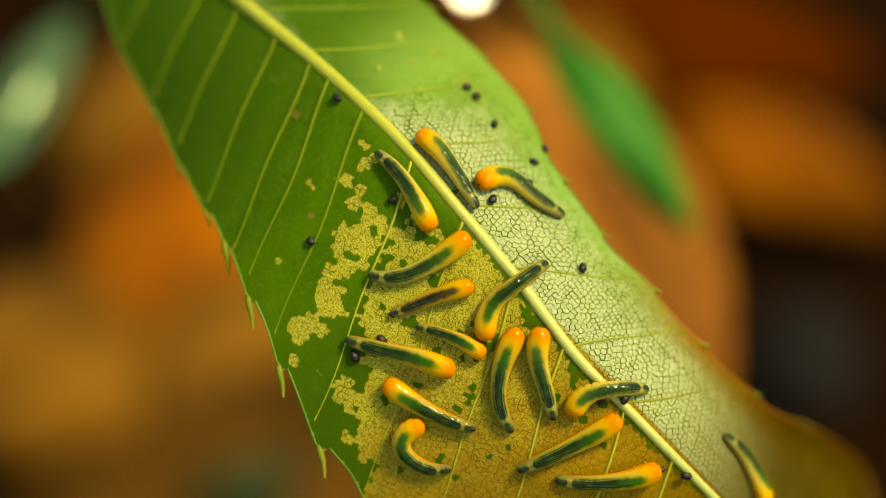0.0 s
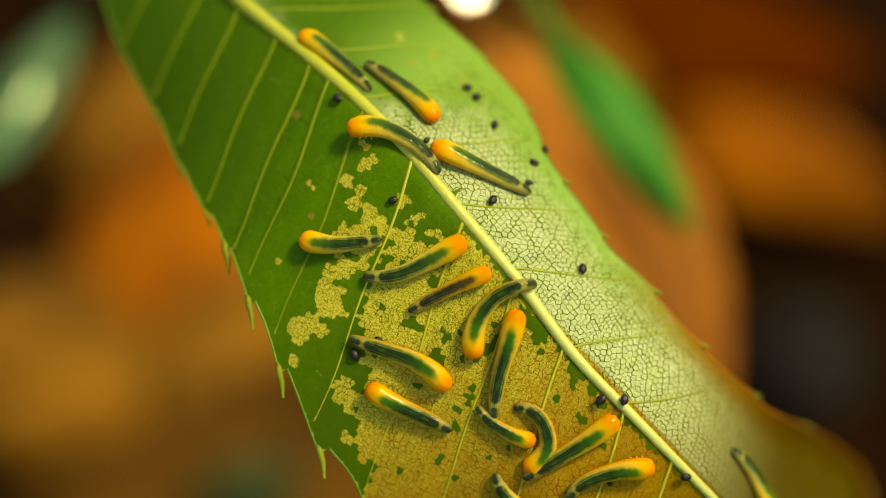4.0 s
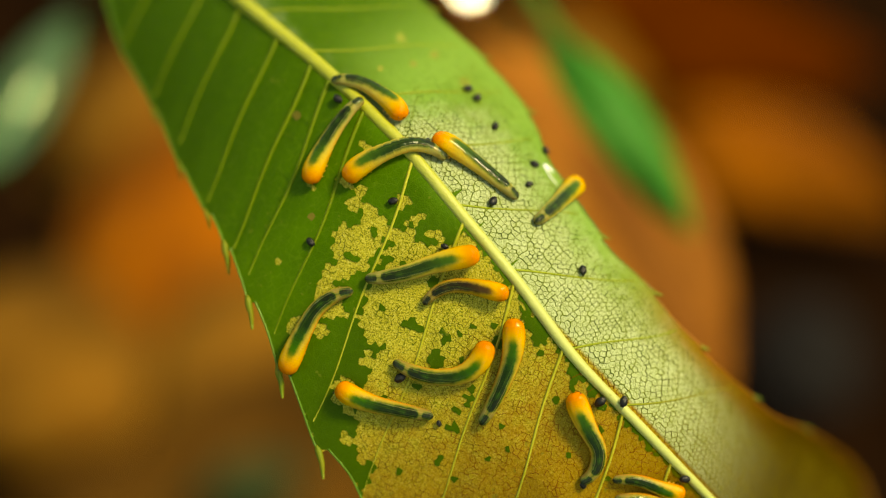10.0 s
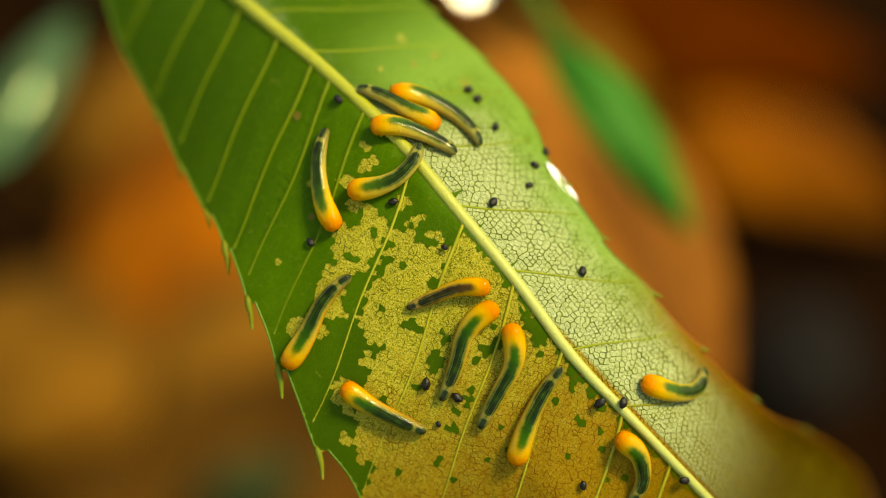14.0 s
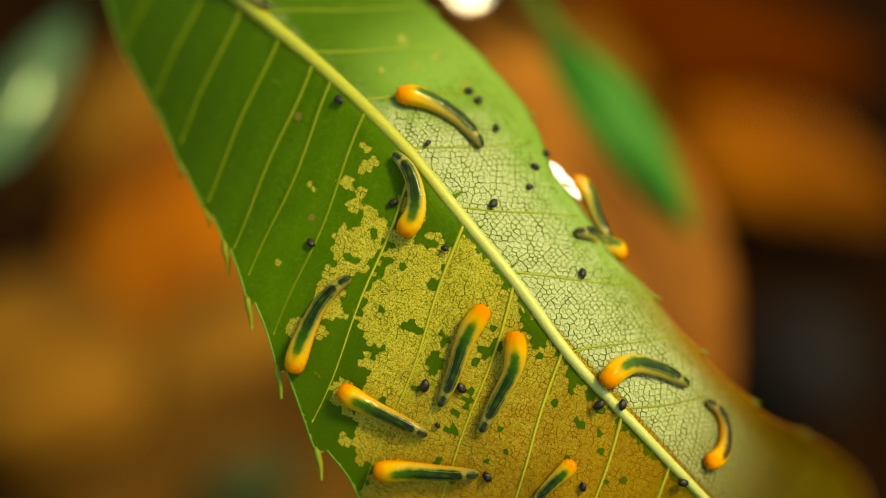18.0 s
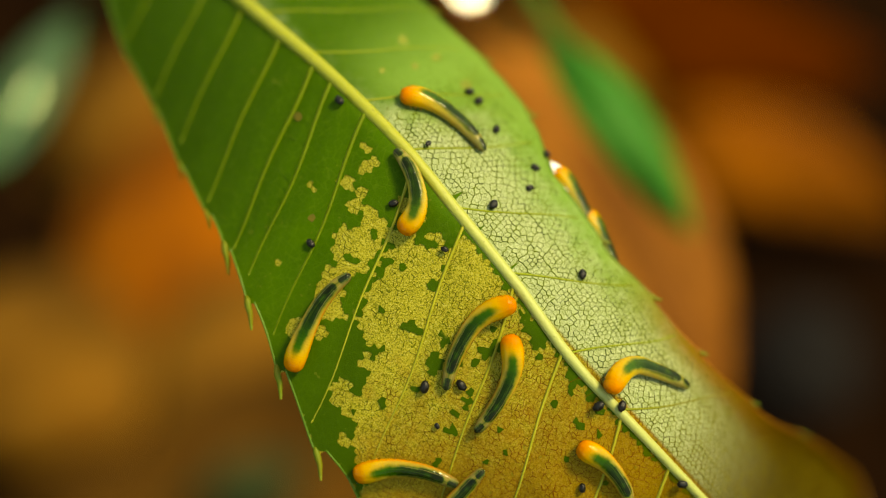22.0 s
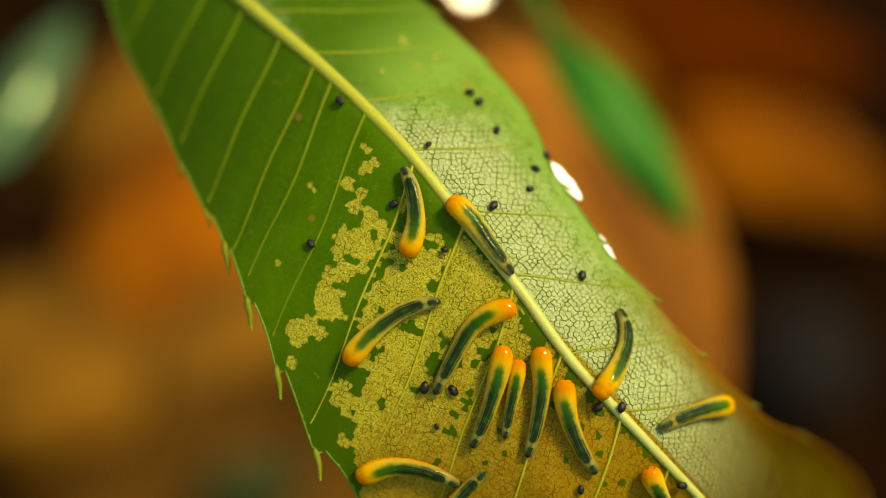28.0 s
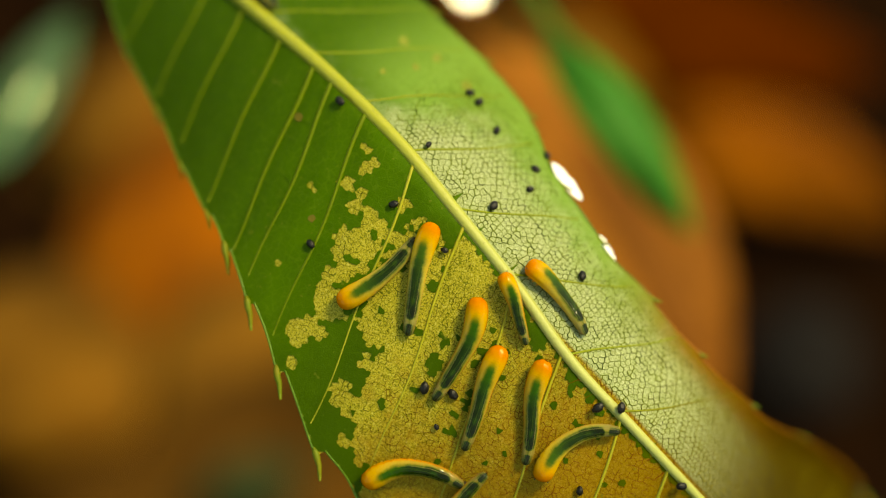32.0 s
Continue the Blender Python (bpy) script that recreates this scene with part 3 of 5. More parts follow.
def build_net(leaf):
    """The green layer in cells, with real edges where it is eaten, and the finest veins as ridges."""
    rng = random.Random(4)
    grid = {}
    for i in range(-37, 70):
        for j in range(0, 53):
            x0, a = i * 0.75 + rng.uniform(-0.26, 0.26), (j + 0.5 * (i % 2)) * 0.62 + rng.uniform(-0.22, 0.22)
            y = rib_y(x0) - a
            x = vein_left(x0, y)
            if y > margin(x, -1) - 1.6:
                grid[(i, j)] = (x, y)
    cells = areoles(grid)
    held = {key: not is_eaten(*grid[key]) for key in cells if grid[key][1] > margin(grid[key][0], -1) - 0.1}

    # islands: cells that hang together
    island = {}
    for key in held:
        if not held[key] or key in island:
            continue
        island[key], todo = key, [key]
        while todo:
            for _, _, other in cells[todo.pop()]:
                if held.get(other) and other not in island:
                    island[other] = key
                    todo.append(other)
    layers = {}
    for key, first in island.items():
        layers.setdefault(first, []).append(key)

    def corner(x, y, up):
        y = max(y, margin(x, -1) + 0.03)
        return Vector((x, y, surface(x, y) + up)) * MM

    biggest = max(layers.values(), key=len)
    for members in layers.values():
        bm, known = bmesh.new(), {}
        for key in members:
            ring = []
            for x, y, _ in cells[key]:
                spot = (round(x, 2), round(y, 2))
                if spot not in known:
                    known[spot] = bm.verts.new(corner(x, y, 0.09))
                if known[spot] not in ring:
                    ring.append(known[spot])
            if len(ring) > 2:
                try:
                    bm.faces.new(ring)
                except ValueError:
                    continue
            for k, (x, y, other) in enumerate(cells[key]):
                if held.get(other, True):
                    continue
                qx, qy, _ = cells[key][(k + 1) % len(cells[key])]
                if abs(qx - x) + abs(qy - y) > 0.02:
                    bm.faces.new([bm.verts.new(corner(*c)) for c in ((qx, qy, 0.09), (x, y, 0.09), (x, y, -0.03), (qx, qy, -0.03))])
        whole = members is biggest
        part("green_tissue" if whole else "tissue_island", bm, LEAF_GREEN, leaf, "glossy green tissue not yet eaten" if whole else "island of green tissue left uneaten")

    # ridges of the net
    bm = bmesh.new()

    def ridge(p, q, wide, tall):
        d = Vector((q[0] - p[0], q[1] - p[1]))
        if d.length < 0.03:
            return
        n = Vector((-d.y, d.x)).normalized() * wide
        rows = []
        for x, y in (p, q):
            rows.append([bm.verts.new(Vector((x + k * n.x, y + k * n.y, surface(x, y) + up)) * MM) for k, up in ((-1, -0.02), (-0.35, tall), (0.35, tall), (1, -0.02))])
        for a, b, c, e in zip(rows[0], rows[0][1:], rows[1][1:], rows[1]):
            bm.faces.new((a, e, c, b))

    for key, poly in cells.items():
        if held.get(key, True):
            continue
        for k, (x, y, other) in enumerate(poly):
            if other > key and other in held and not held[other]:
                strong = noise.noise((x * 0.5, y * 0.5, 11))
                if rng.random() < 0.34 + 0.7 * strong + (0.22 if x > 4 else 0):
                    qx, qy, _ = poly[(k + 1) % len(poly)]
                    ridge((x, y), (qx, qy), rng.uniform(0.020, 0.046) + 0.03 * max(strong, 0), 0.04)
    part("vein_net", bm, VEINLET, leaf, "fine olive and rust-brown net of veins")

    bm = bmesh.new()
    grid = {}
    for i in range(-61, 74):
        for j in range(0, 34):
            x0, a = i * 0.72 + rng.uniform(-0.17, 0.17), (j + 0.3) * 0.53 + rng.uniform(-0.13, 0.13)
            y = rib_y(x0) + a
            x = vein_right(x0, y)
            if y < margin(x, 1) + 0.5 and x < 62:
                grid[(i, j)] = (x, y)
    cells = areoles(grid)
    for key, poly in cells.items():
        for k, (x, y, other) in enumerate(poly):
            if other > key:
                qx, qy, _ = poly[(k + 1) % len(poly)]
                fade = min(max((x + 20.5 + 3 * noise.noise((x * 0.3, y * 0.3, 1))) / 5, 0), 1) * min(max((margin(x, 1) - y) / 4, 0), 1)
                if rng.random() < 0.93 * fade and max(y, qy) < margin(x, 1) - 0.4:
                    strong = max(0.5 + 0.8 * noise.noise((x * 0.6, y * 0.6, 9)), 0) + (0.9 if (key[0] + key[1]) // 3 != (other[0] + other[1]) // 3 or key[1] // 4 != other[1] // 4 else 0)
                    ridge((x, y), (qx, qy), (0.020 + 0.026 * strong) * (0.6 + 0.4 * fade), 0.05 + 0.05 * strong)
    part("vein_net", bm, VEINLET, leaf, "raised olive net of veins on pale grazed skin")


def build_larva(size, girth, label, skin=None):
    """A slug-like larva in rigid rings, head forward along +x; all lengths in millimetres."""
    larva = tagged(new("sawfly_larva"), label, "larva", "larvae on the leaf")
    half, sides = size / RINGS / 2, 16

    def outline(i, s):
        """Radius of the whole body at s half-rings ahead of the middle of ring i."""
        u = (i + 0.5 - s / 2) / RINGS
        r = girth / 2 * bend(GIRTH, min(max(u, 0), 1))
        if i == 0 and s > 0:
            r *= math.sqrt(max(1 - (s / 1.97) ** 2.6, 0.01))
        if i == RINGS - 1 and s < 0:
            r *= math.sqrt(max(1 - (s / 1.6) ** 2, 0.01))
        return r

    for i in range(RINGS):
        bm = bmesh.new()
        uv = bm.loops.layers.uv.new("UVMap")
        first, last = i == 0, i == RINGS - 1
        spans = [-1.7, -1.45, -1.2, -1.0, -0.5, 0.0, 0.5, 1.0, 1.2, 1.45, 1.7]
        shrink = [0.55, 0.82, 0.94, 0.986, 0.997, 1.0, 0.997, 0.986, 0.94, 0.82, 0.55]
        if first:
            spans[6:] = [0.5, 1.0, 1.5, 1.8, 1.95]
            shrink[6:] = [1.0] * 5
        if last:
            spans[:5] = [-1.58, -1.48, -1.25, -0.9, -0.45]
            shrink[:5] = [1.0] * 5
        rings, us, normals = [], [], []
        for s, k in zip(spans, shrink):
            us.append(min(max((i + 0.5 - s / 2) / RINGS, 0.002), 0.998))
            r = outline(i, s) * k
            slope = (outline(i, s + 0.05) - outline(i, s - 0.05)) / (0.1 * half)
            ring = []
            for n in range(sides):
                a = 2 * math.pi * n / sides
                ring.append(bm.verts.new(Vector((s * half, -r * math.cos(a), 0.86 * r * math.sin(a))) * MM))
                normals.append(Vector((-max(min(slope, 6), -6), -math.cos(a), math.sin(a) / 0.86)).normalized())
            rings.append(ring)
        for j in range(len(rings) - 1):
            for n in range(sides):
                p = (n + 1) % sides
                f = bm.faces.new((rings[j][n], rings[j + 1][n], rings[j + 1][p], rings[j][p]))
                for loop, (uu, nn) in zip(f.loops, ((us[j], n), (us[j + 1], n), (us[j + 1], n + 1), (us[j], n + 1))):
                    # 0 and 1 at the belly, 0.5 on the back
                    loop[uv].uv = (uu, (nn / sides + 0.25) % 1.0)
        for ring, uu, flip in ((rings[0], us[0], -1), (rings[-1], us[-1], 1)):
            f = bm.faces.new(ring[::flip])
            for loop in f.loops:
                loop[uv].uv = (uu, 0.5 if uu > 0.9 else 0.1)
        name = "head" if first else "tail_tip" if last else "body_ring"
        data = mesh_of(name, bm, skin or LARVA)
        data.normals_split_custom_set_from_vertices(normals)
        RINGS_OF.setdefault(larva.name, []).append(
            part(name, data, None, larva, "swollen orange head end" if first else "narrow dark tail tip" if last else ""))
        ring = RINGS_OF[larva.name][-1]
        if first:
            for side in (-1, 1):
                eye = part("eye", EYE, None, ring, "tiny black eye")
                eye.matrix_basis = pose(1.55 * half * MM, side * 0.36 * girth * MM * 0.8, 0.12 * girth * MM)
        if 1 <= i <= 3:
            for side in (-1, 1):
                leg = part("leg", LEG, None, ring, "short stubby leg")
                leg.matrix_basis = pose(0, side * 0.35 * girth * MM, -0.31 * girth * MM, side * 35, 0, 0)
    return larva


def small_ball(name, size, stretch, material):
    bm = bmesh.new()
    bmesh.ops.create_icosphere(bm, subdivisions=1, radius=size * MM)
    for v in bm.verts:
        v.co.z *= stretch
    return mesh_of(name, bm, material)


EYE = small_ball("eye", 0.09, 1.0, PELLET)
LEG = small_ball("leg", 0.12, 1.7, LEG_SKIN)
RINGS = 16
RINGS_OF = {}
GIRTH = [(0, 0.72), (0.05, 0.88), (0.13, 0.96), (0.25, 0.91), (0.4, 0.79), (0.6, 0.69), (0.8, 0.61), (0.93, 0.50), (1, 0.40)]
SETTLE = [(0, 0.0), (6, 0.17), (9, 0.28), (13, 0.39), (19, 0.72), (23, 0.83), (28, 0.94), (32, 1.0)]


def sway(t):
    """The leaf sinks and turns a little as it is eaten."""
    angle = -0.02 * bend(SETTLE, t)
    return Matrix.Translation(PIVOT) @ Matrix.Rotation(angle, 4, AXIS) @ Matrix.Translation(-PIVOT)


def seat(x, y, turn, lift):
    """A pose on the leaf: x along the body, z off the blade; millimetres and radians in the leaf's space."""
    e = 1.5
    gx = (surface(x + e, y, True) - surface(x - e, y, True)) / (2 * e)
    gy = (surface(x, y + e, True) - surface(x, y - e, True)) / (2 * e)
    up = Vector((-gx, -gy, 1)).normalized()
    along = Vector((math.cos(turn), math.sin(turn), gx * math.cos(turn) + gy * math.sin(turn))).normalized()
    side = up.cross(along).normalized()
    m = Matrix((along, side, along.cross(side))).transposed().to_4x4()
    m.translation = (Vector((x, y, surface(x, y, True))) + lift * up) * MM
    return m


def spine(x, y, turn, front, rear, size):
    """Middle points and headings of the rings, head first; front and rear: degrees by which each half of the body is bent."""
    step, found = size / RINGS, {}
    for way in (1, -1):
        px, py = x, y
        for k in range(RINGS // 2):
            for share in (0.25, 0.75):
                s = (k + (0.5 if share > 0.5 else 0)) / (RINGS / 2)
                a = radians(turn + (front * s if way > 0 else -rear * s))
                e = 0.3
                rise = (surface(px + e * math.cos(a), py + e * math.sin(a), True) - surface(px - e * math.cos(a), py - e * math.sin(a), True)) / (2 * e)
                d = way * step * 0.5 / math.sqrt(1 + rise * rise)
                px, py = px + d * math.cos(a), py + d * math.sin(a)
                if share < 0.5:
                    found[(RINGS // 2 - 1 - k) if way > 0 else (RINGS // 2 + k)] = (px, py, a)
    return [found[i] for i in range(RINGS)]


def crawl(larva, girth, rows, rim=0.0):
    """Keys a larva. Rows: seconds, x and y of its middle (mm on the leaf), heading, bend of the front and of the rear half (degrees), length (mm).
    rim: how far it hangs down where it clings to the margin."""
    rings = RINGS_OF[larva.name]
    whole, single = [], [[] for _ in rings]
    if rows[0][0] > 0:
        rows = [(0, *rows[0][1:])] + rows
    if rows[-1][0] < 32:
        rows = rows + [(32, *rows[-1][1:])]
    for t, x, y, turn, front, rear, length in rows:
        base = seat(x, y, radians(turn), 0)
        whole.append((t, sway(t) @ LEAF_POSE @ base))
        for i, (px, py, a) in enumerate(spine(x, y, turn, front, rear, length)):
            r = girth / 2 * bend(GIRTH, (i + 0.5) / RINGS) * 0.8
            sink = rim * min(max((py - bend(EDGE_RIGHT, px) + 1.2) / 1.2, 0), 1) * min(max((px + 8) / 5, 0), 1)
            single[i].append((t, base.inverted() @ seat(px, py, a, r - sink)))
    walk(larva, whole)
    for ob, keys in zip(rings, single):
        walk(ob, keys)


def build_pellet(size, seed):
    bm = bmesh.new()
    bmesh.ops.create_icosphere(bm, subdivisions=3, radius=size * MM / 2)
    for v in bm.verts:
        n = v.co.normalized()
        v.co *= 1 + 0.22 * noise.noise(n * 2.2 + Vector((seed, 0, 0)))
        v.co.x *= 1.4
        v.co.y *= 0.95
        v.co.z *= 0.85
    return tagged(new("frass_pellet", mesh_of("frass_pellet", bm, PELLET)), "tiny black pellet of larva droppings on the leaf", "droppings", "droppings on the leaf")


def sheet_leaf(name, length, width, cup, material, label, category, seed, twist=0.0):
    """A loose leaf as a thin curved sheet with a midrib; x along it."""
    thing = tagged(new(name), label, category)
    bm = bmesh.new()
    n, k = 40, 12
    rows = []
    for i in range(n + 1):
        s = i / n
        w = width / 2 * max(math.sin(math.pi * s ** 0.85), 0.02) ** 0.75 * (1 + 0.05 * noise.noise((s * 9, seed, 0)))
        row = []
        for j in range(-k, k + 1):
            v = j / k
            z = -cup * v * v + 0.35 * cup * noise.noise((s * 3 + seed, v * 1.5, 4)) - cup * 1.2 * (s - 0.5) ** 2 * 4
            p = Vector(((s - 0.5) * length, v * w, z))
            p.rotate(Euler((twist * (s - 0.5), 0, 0)))
            row.append(bm.verts.new(p))
        rows.append(row)
    for a, b in zip(rows, rows[1:]):
        for p, q, r, t in zip(a, b, b[1:], a[1:]):
            bm.faces.new((p, q, r, t))
    bmesh.ops.recalc_face_normals(bm, faces=bm.faces[:])
    bmesh.ops.solidify(bm, geom=bm.faces[:], thickness=0.0005)
    part("blade", bm, material, thing)
    bm = bmesh.new()
    path = []
    for i in range(-8, n + 1, 2):
        s = max(i / n, 0)
        z = -cup * 1.2 * (s - 0.5) ** 2 * 4 + 0.35 * cup * noise.noise((s * 3 + seed, 0, 4))
        p = Vector(((i / n - 0.5) * length, 0, z + 0.0004))
        p.rotate(Euler((twist * (s - 0.5), 0, 0)))
        path.append(p)
    tube(bm, path, [0.0011 - 0.00003 * i for i in range(len(path))], 6)
    part("midrib", bm, material, thing)
    return thing


# ---- the place ----
bm = bmesh.new()
bmesh.ops.create_grid(bm, x_segments=120, y_segments=120, size=1.0)
for v in bm.verts:
    v.co.z = 0.012 * noise.noise(v.co * 9) - 0.012
    far = max(abs(v.co.x), abs(v.co.y))
    if far > 0.99:
        v.co.x *= 300
        v.co.y *= 300
        v.co.z = -0.012
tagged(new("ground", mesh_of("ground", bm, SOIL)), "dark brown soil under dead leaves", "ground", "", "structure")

leaf = build_leaf()
build_net(leaf)
# pellets of droppings: x, y on the leaf, size
PELLETS = [(-24.7, 0.4, 1.0), (-15.2, 12.9, 0.9), (-13.6, 12.9, 1.0), (-9.5, 12.0, 0.9), (-3.1, 14.6, 0.8), (-2.8, 12.3, 0.9), (-1.5, 10.0, 0.8),
           (-3.0, 5.3, 1.0), (10.4, 7.5, 0.95), (-14.3, -13.7, 0.9), (36.8, -0.6, 1.0),
           (22.9, -1.6, 1.1), (24.8, 0.3, 1.0), (11.8, -17.3, 0.6), (-3.0, -2.4, 0.7), (-11.1, -3.2, 0.9), (-13.6, 4.5, 0.7)]
pellets = []
for i, (x, y, size) in enumerate(PELLETS):
    ob = build_pellet(size, i)
    pellets.append((ob, x, y, 0.7 * i))


def facing(x, y, z, roll, nx=0.0, ny=0.0):
    """A pose whose z points back along the view, leant by nx and ny, and turned by roll degrees."""
    lean = Vector((0, 0, 1)).rotation_difference(Vector((nx, ny, math.sqrt(1 - nx * nx - ny * ny))))
    return Matrix.Translation((x, y, z)) @ CAM_POSE.to_3x3().to_4x4() @ lean.to_matrix().to_4x4() @ pose(0, 0, 0, 0, 0, roll)


# pellets that get pushed
pushed = [build_pellet(s, 40 + s) for s in (1.1, 1.05, 0.85, 0.95)]

# eaten margin that curls up and shows its pale skin
FLAP_MOVES = [(0, 11.2, -1.4, -62), (5, 12.0, -1.1, -60), (9, 12.8, -0.65, -56), (14, 13.4, -0.35, -50), (18, 14.0, 0.0, -28), (24, 14.2, 0.15, -22), (32, 14.3, 0.2, -22)]
LOW_FLAP_MOVES = [(0, 10.9, -1.9, -62), (17, 11.2, -1.7, -60), (24, 12.0, -1.3, -54), (32, 12.3, -1.05, -44)]
bm = bmesh.new()
rows = []
for i in range(13):
    s = i / 12 * 2 - 1
    wide = 0.75 * math.sqrt(max(1 - s * s, 0.01)) * (1 + 0.25 * noise.noise((s * 3, 0, 0)))
    rows.append([bm.verts.new(Vector((s * 3.0, wide * v, 0.18 * v * v + 0.15 * s * s + 0.1 * noise.noise((s * 4, v, 2)))) * MM) for v in (-1, -0.5, 0, 0.5, 1)])
for a, b in zip(rows, rows[1:]):
    for p, q, r, s in zip(a, b, b[1:], a[1:]):
        bm.faces.new((p, q, r, s))
bmesh.ops.recalc_face_normals(bm, faces=bm.faces[:])
bmesh.ops.solidify(bm, geom=bm.faces[:], thickness=0.12 * MM)
flap = part("curled_margin", bm, SKIN_DRY, leaf, "white papery curl on the eaten margin")
low_flap = part("curled_margin", flap.data, None, leaf, "small pale curl on the eaten margin")
low_flap.scale = (0.65, 0.7, 0.7)

# small grazed spots and a scar: x, y, size in millimetres
SPOTS = [(-22.1, 10.2, 0.47, TISSUE), (-25.8, 11.4, 0.67, TISSUE), (-24.3, 6.8, 0.40, TISSUE), (-21.4, 13.1, 0.60, TISSUE), (-16.1, 13.4, 0.80, TISSUE),
         (-27.0, -4.6, 0.60, SCAR), (-16.6, -11.6, 0.47, SCAR)]
for x, y, size, skin in SPOTS:
    bm = bmesh.new()
    ring = []
    for k in range(9):
        a = 2 * math.pi * k / 9
        r = size * (1 + 0.45 * noise.noise((x + k * 1.7, y, 5)))
        px, py = x + r * math.cos(a), y + r * math.sin(a)
        ring.append(bm.verts.new(Vector((px, py, surface(px, py) + (0.035 if y > 0 else 0.12))) * MM))
    mid = bm.verts.new(Vector((x, y, surface(x, y) + (0.035 if y > 0 else 0.12))) * MM)
    for p, q in zip(ring, ring[1:] + ring[:1]):
        bm.faces.new((mid, p, q))
    part("grazed_spot", bm, skin, leaf, "rusty scar" if skin is SCAR else "pale grazed spot")

# dead leaves on the ground
for x, y, z, rx, ry, rz, size, wide, cup, skin, label, seed in (
        (-0.100, 0.172, 0.012, 4, 6, 15, 0.100, 0.062, 0.010, LITTER_PALE, "pale tan curled dead leaf lying on the soil", 1),
        (-0.074, 0.225, 0.016, -5, 3, 70, 0.115, 0.062, 0.010, LITTER, "rust-brown dead leaf lying on the soil", 2),
        (-0.030, 0.150, 0.012, 0, -4, 120, 0.09, 0.05, 0.008, LITTER_DULL, "dull brown dead leaf lying on the soil", 3),
        (-0.092, 0.268, 0.012, 0, 5, 60, 0.07, 0.04, 0.008, LITTER_PALE, "tan dead leaf lying on the soil", 8),
        (-0.058, 0.180, 0.014, 3, 4, 60, 0.07, 0.045, 0.008, LITTER_PALE, "tan dead leaf lying on the soil", 9),
        (-0.072, 0.129, 0.010, 0, 3, 8, 0.09, 0.03, 0.008, LITTER_DULL, "dark wet dead leaf lying on the soil", 10),
        (-0.056, 0.146, 0.011, 2, -3, 35, 0.080, 0.050, 0.008, LITTER_DULL, "dull brown dead leaf lying on the soil", 15),
        (-0.038, 0.124, 0.009, -2, 2, 100, 0.070, 0.040, 0.008, LITTER_DULL, "dull brown dead leaf lying on the soil", 16),
        (0.094, 0.237, 0.020, 3, -8, -26, 0.086, 0.038, 0.012, LITTER, "orange-brown curled dead leaf lying on the soil", 4),
        (0.080, 0.290, 0.012, 6, 4, -8, 0.12, 0.050, 0.010, LITTER_RED, "dark red-brown dead leaf lying on the soil", 5),
        (0.034, 0.275, 0.012, 2, 5, 60, 0.10, 0.06, 0.010, LITTER_PALE, "tan dead leaf lying on the soil", 6),
        (0.020, 0.205, 0.010, 2, -5, 100, 0.11, 0.06, 0.010, LITTER, "rust-brown dead leaf lying on the soil", 7)):
    ob = sheet_leaf("dead_leaf", size, wide, cup, skin, label, "dead leaf", seed)
    tagged(ob, group="dead leaves on the ground")
    ob.matrix_basis = pose(x, y, z, rx, ry, rz)

ob = sheet_leaf("green_leaf", 0.03, 0.016, 0.004, DULL_GREEN, "small dull green leaf lying on the soil", "leaf", 14)
ob.matrix_basis = pose(-0.0495, 0.1235, 0.022, 4, 0, 20)

# a stone in the litter
bm = bmesh.new()
bmesh.ops.create_icosphere(bm, subdivisions=4, radius=0.017)
for v in bm.verts:
    v.co *= 1 + 0.2 * noise.noise(v.co * 90)
    v.co.z *= 0.6
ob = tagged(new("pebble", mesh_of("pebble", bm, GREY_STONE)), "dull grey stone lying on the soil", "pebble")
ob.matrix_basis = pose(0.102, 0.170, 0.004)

# leaves that hang behind
ob = sheet_leaf("green_leaf", 0.042, 0.0118, 0.003, GREEN_FAR, "narrow fresh green leaf hanging behind", "leaf", 11, 0.4)
behind = [(ob, 0.042)]
ob.matrix_basis = facing(0.0307, 0.0744, 0.2295, -58, 0.2, 0.2)
ob = sheet_leaf("brown_leaf", 0.088, 0.044, 0.006, LITTER_NEAR, "curled rust-brown dead leaf hanging behind", "dead leaf", 12, 0.3)
behind.append((ob, 0.088))
ob.matrix_basis = facing(0.0313, 0.0821, 0.1866, -60, 0.2, 0.1)
ob = sheet_leaf("glossy_leaf", 0.042, 0.012, 0.0014, GLOSSY_FAR, "dark glossy green leaf hanging behind", "leaf", 13, 0.1)
behind.append((ob, 0.042))
ob.matrix_basis = facing(-0.0782, 0.1105, 0.1946, 60, 0.382, 0.27)

# a flat drop of water on the stalk end of the brown leaf, which mirrors the sun
bm = bmesh.new()
bmesh.ops.create_uvsphere(bm, u_segments=32, v_segments=16, radius=0.0025)
for v in bm.verts:
    v.co.z = 0.0005 * max(min(v.co.z / 0.0025 * 3, 1), -1)
ob = tagged(new("water_drop", mesh_of("water_drop", bm, WATER)), "flat bright water drop clinging to a dead leaf", "water drop")
ob.matrix_basis = facing(0.0049, 0.1161, 0.2165, 0, 0.280, 0.247)

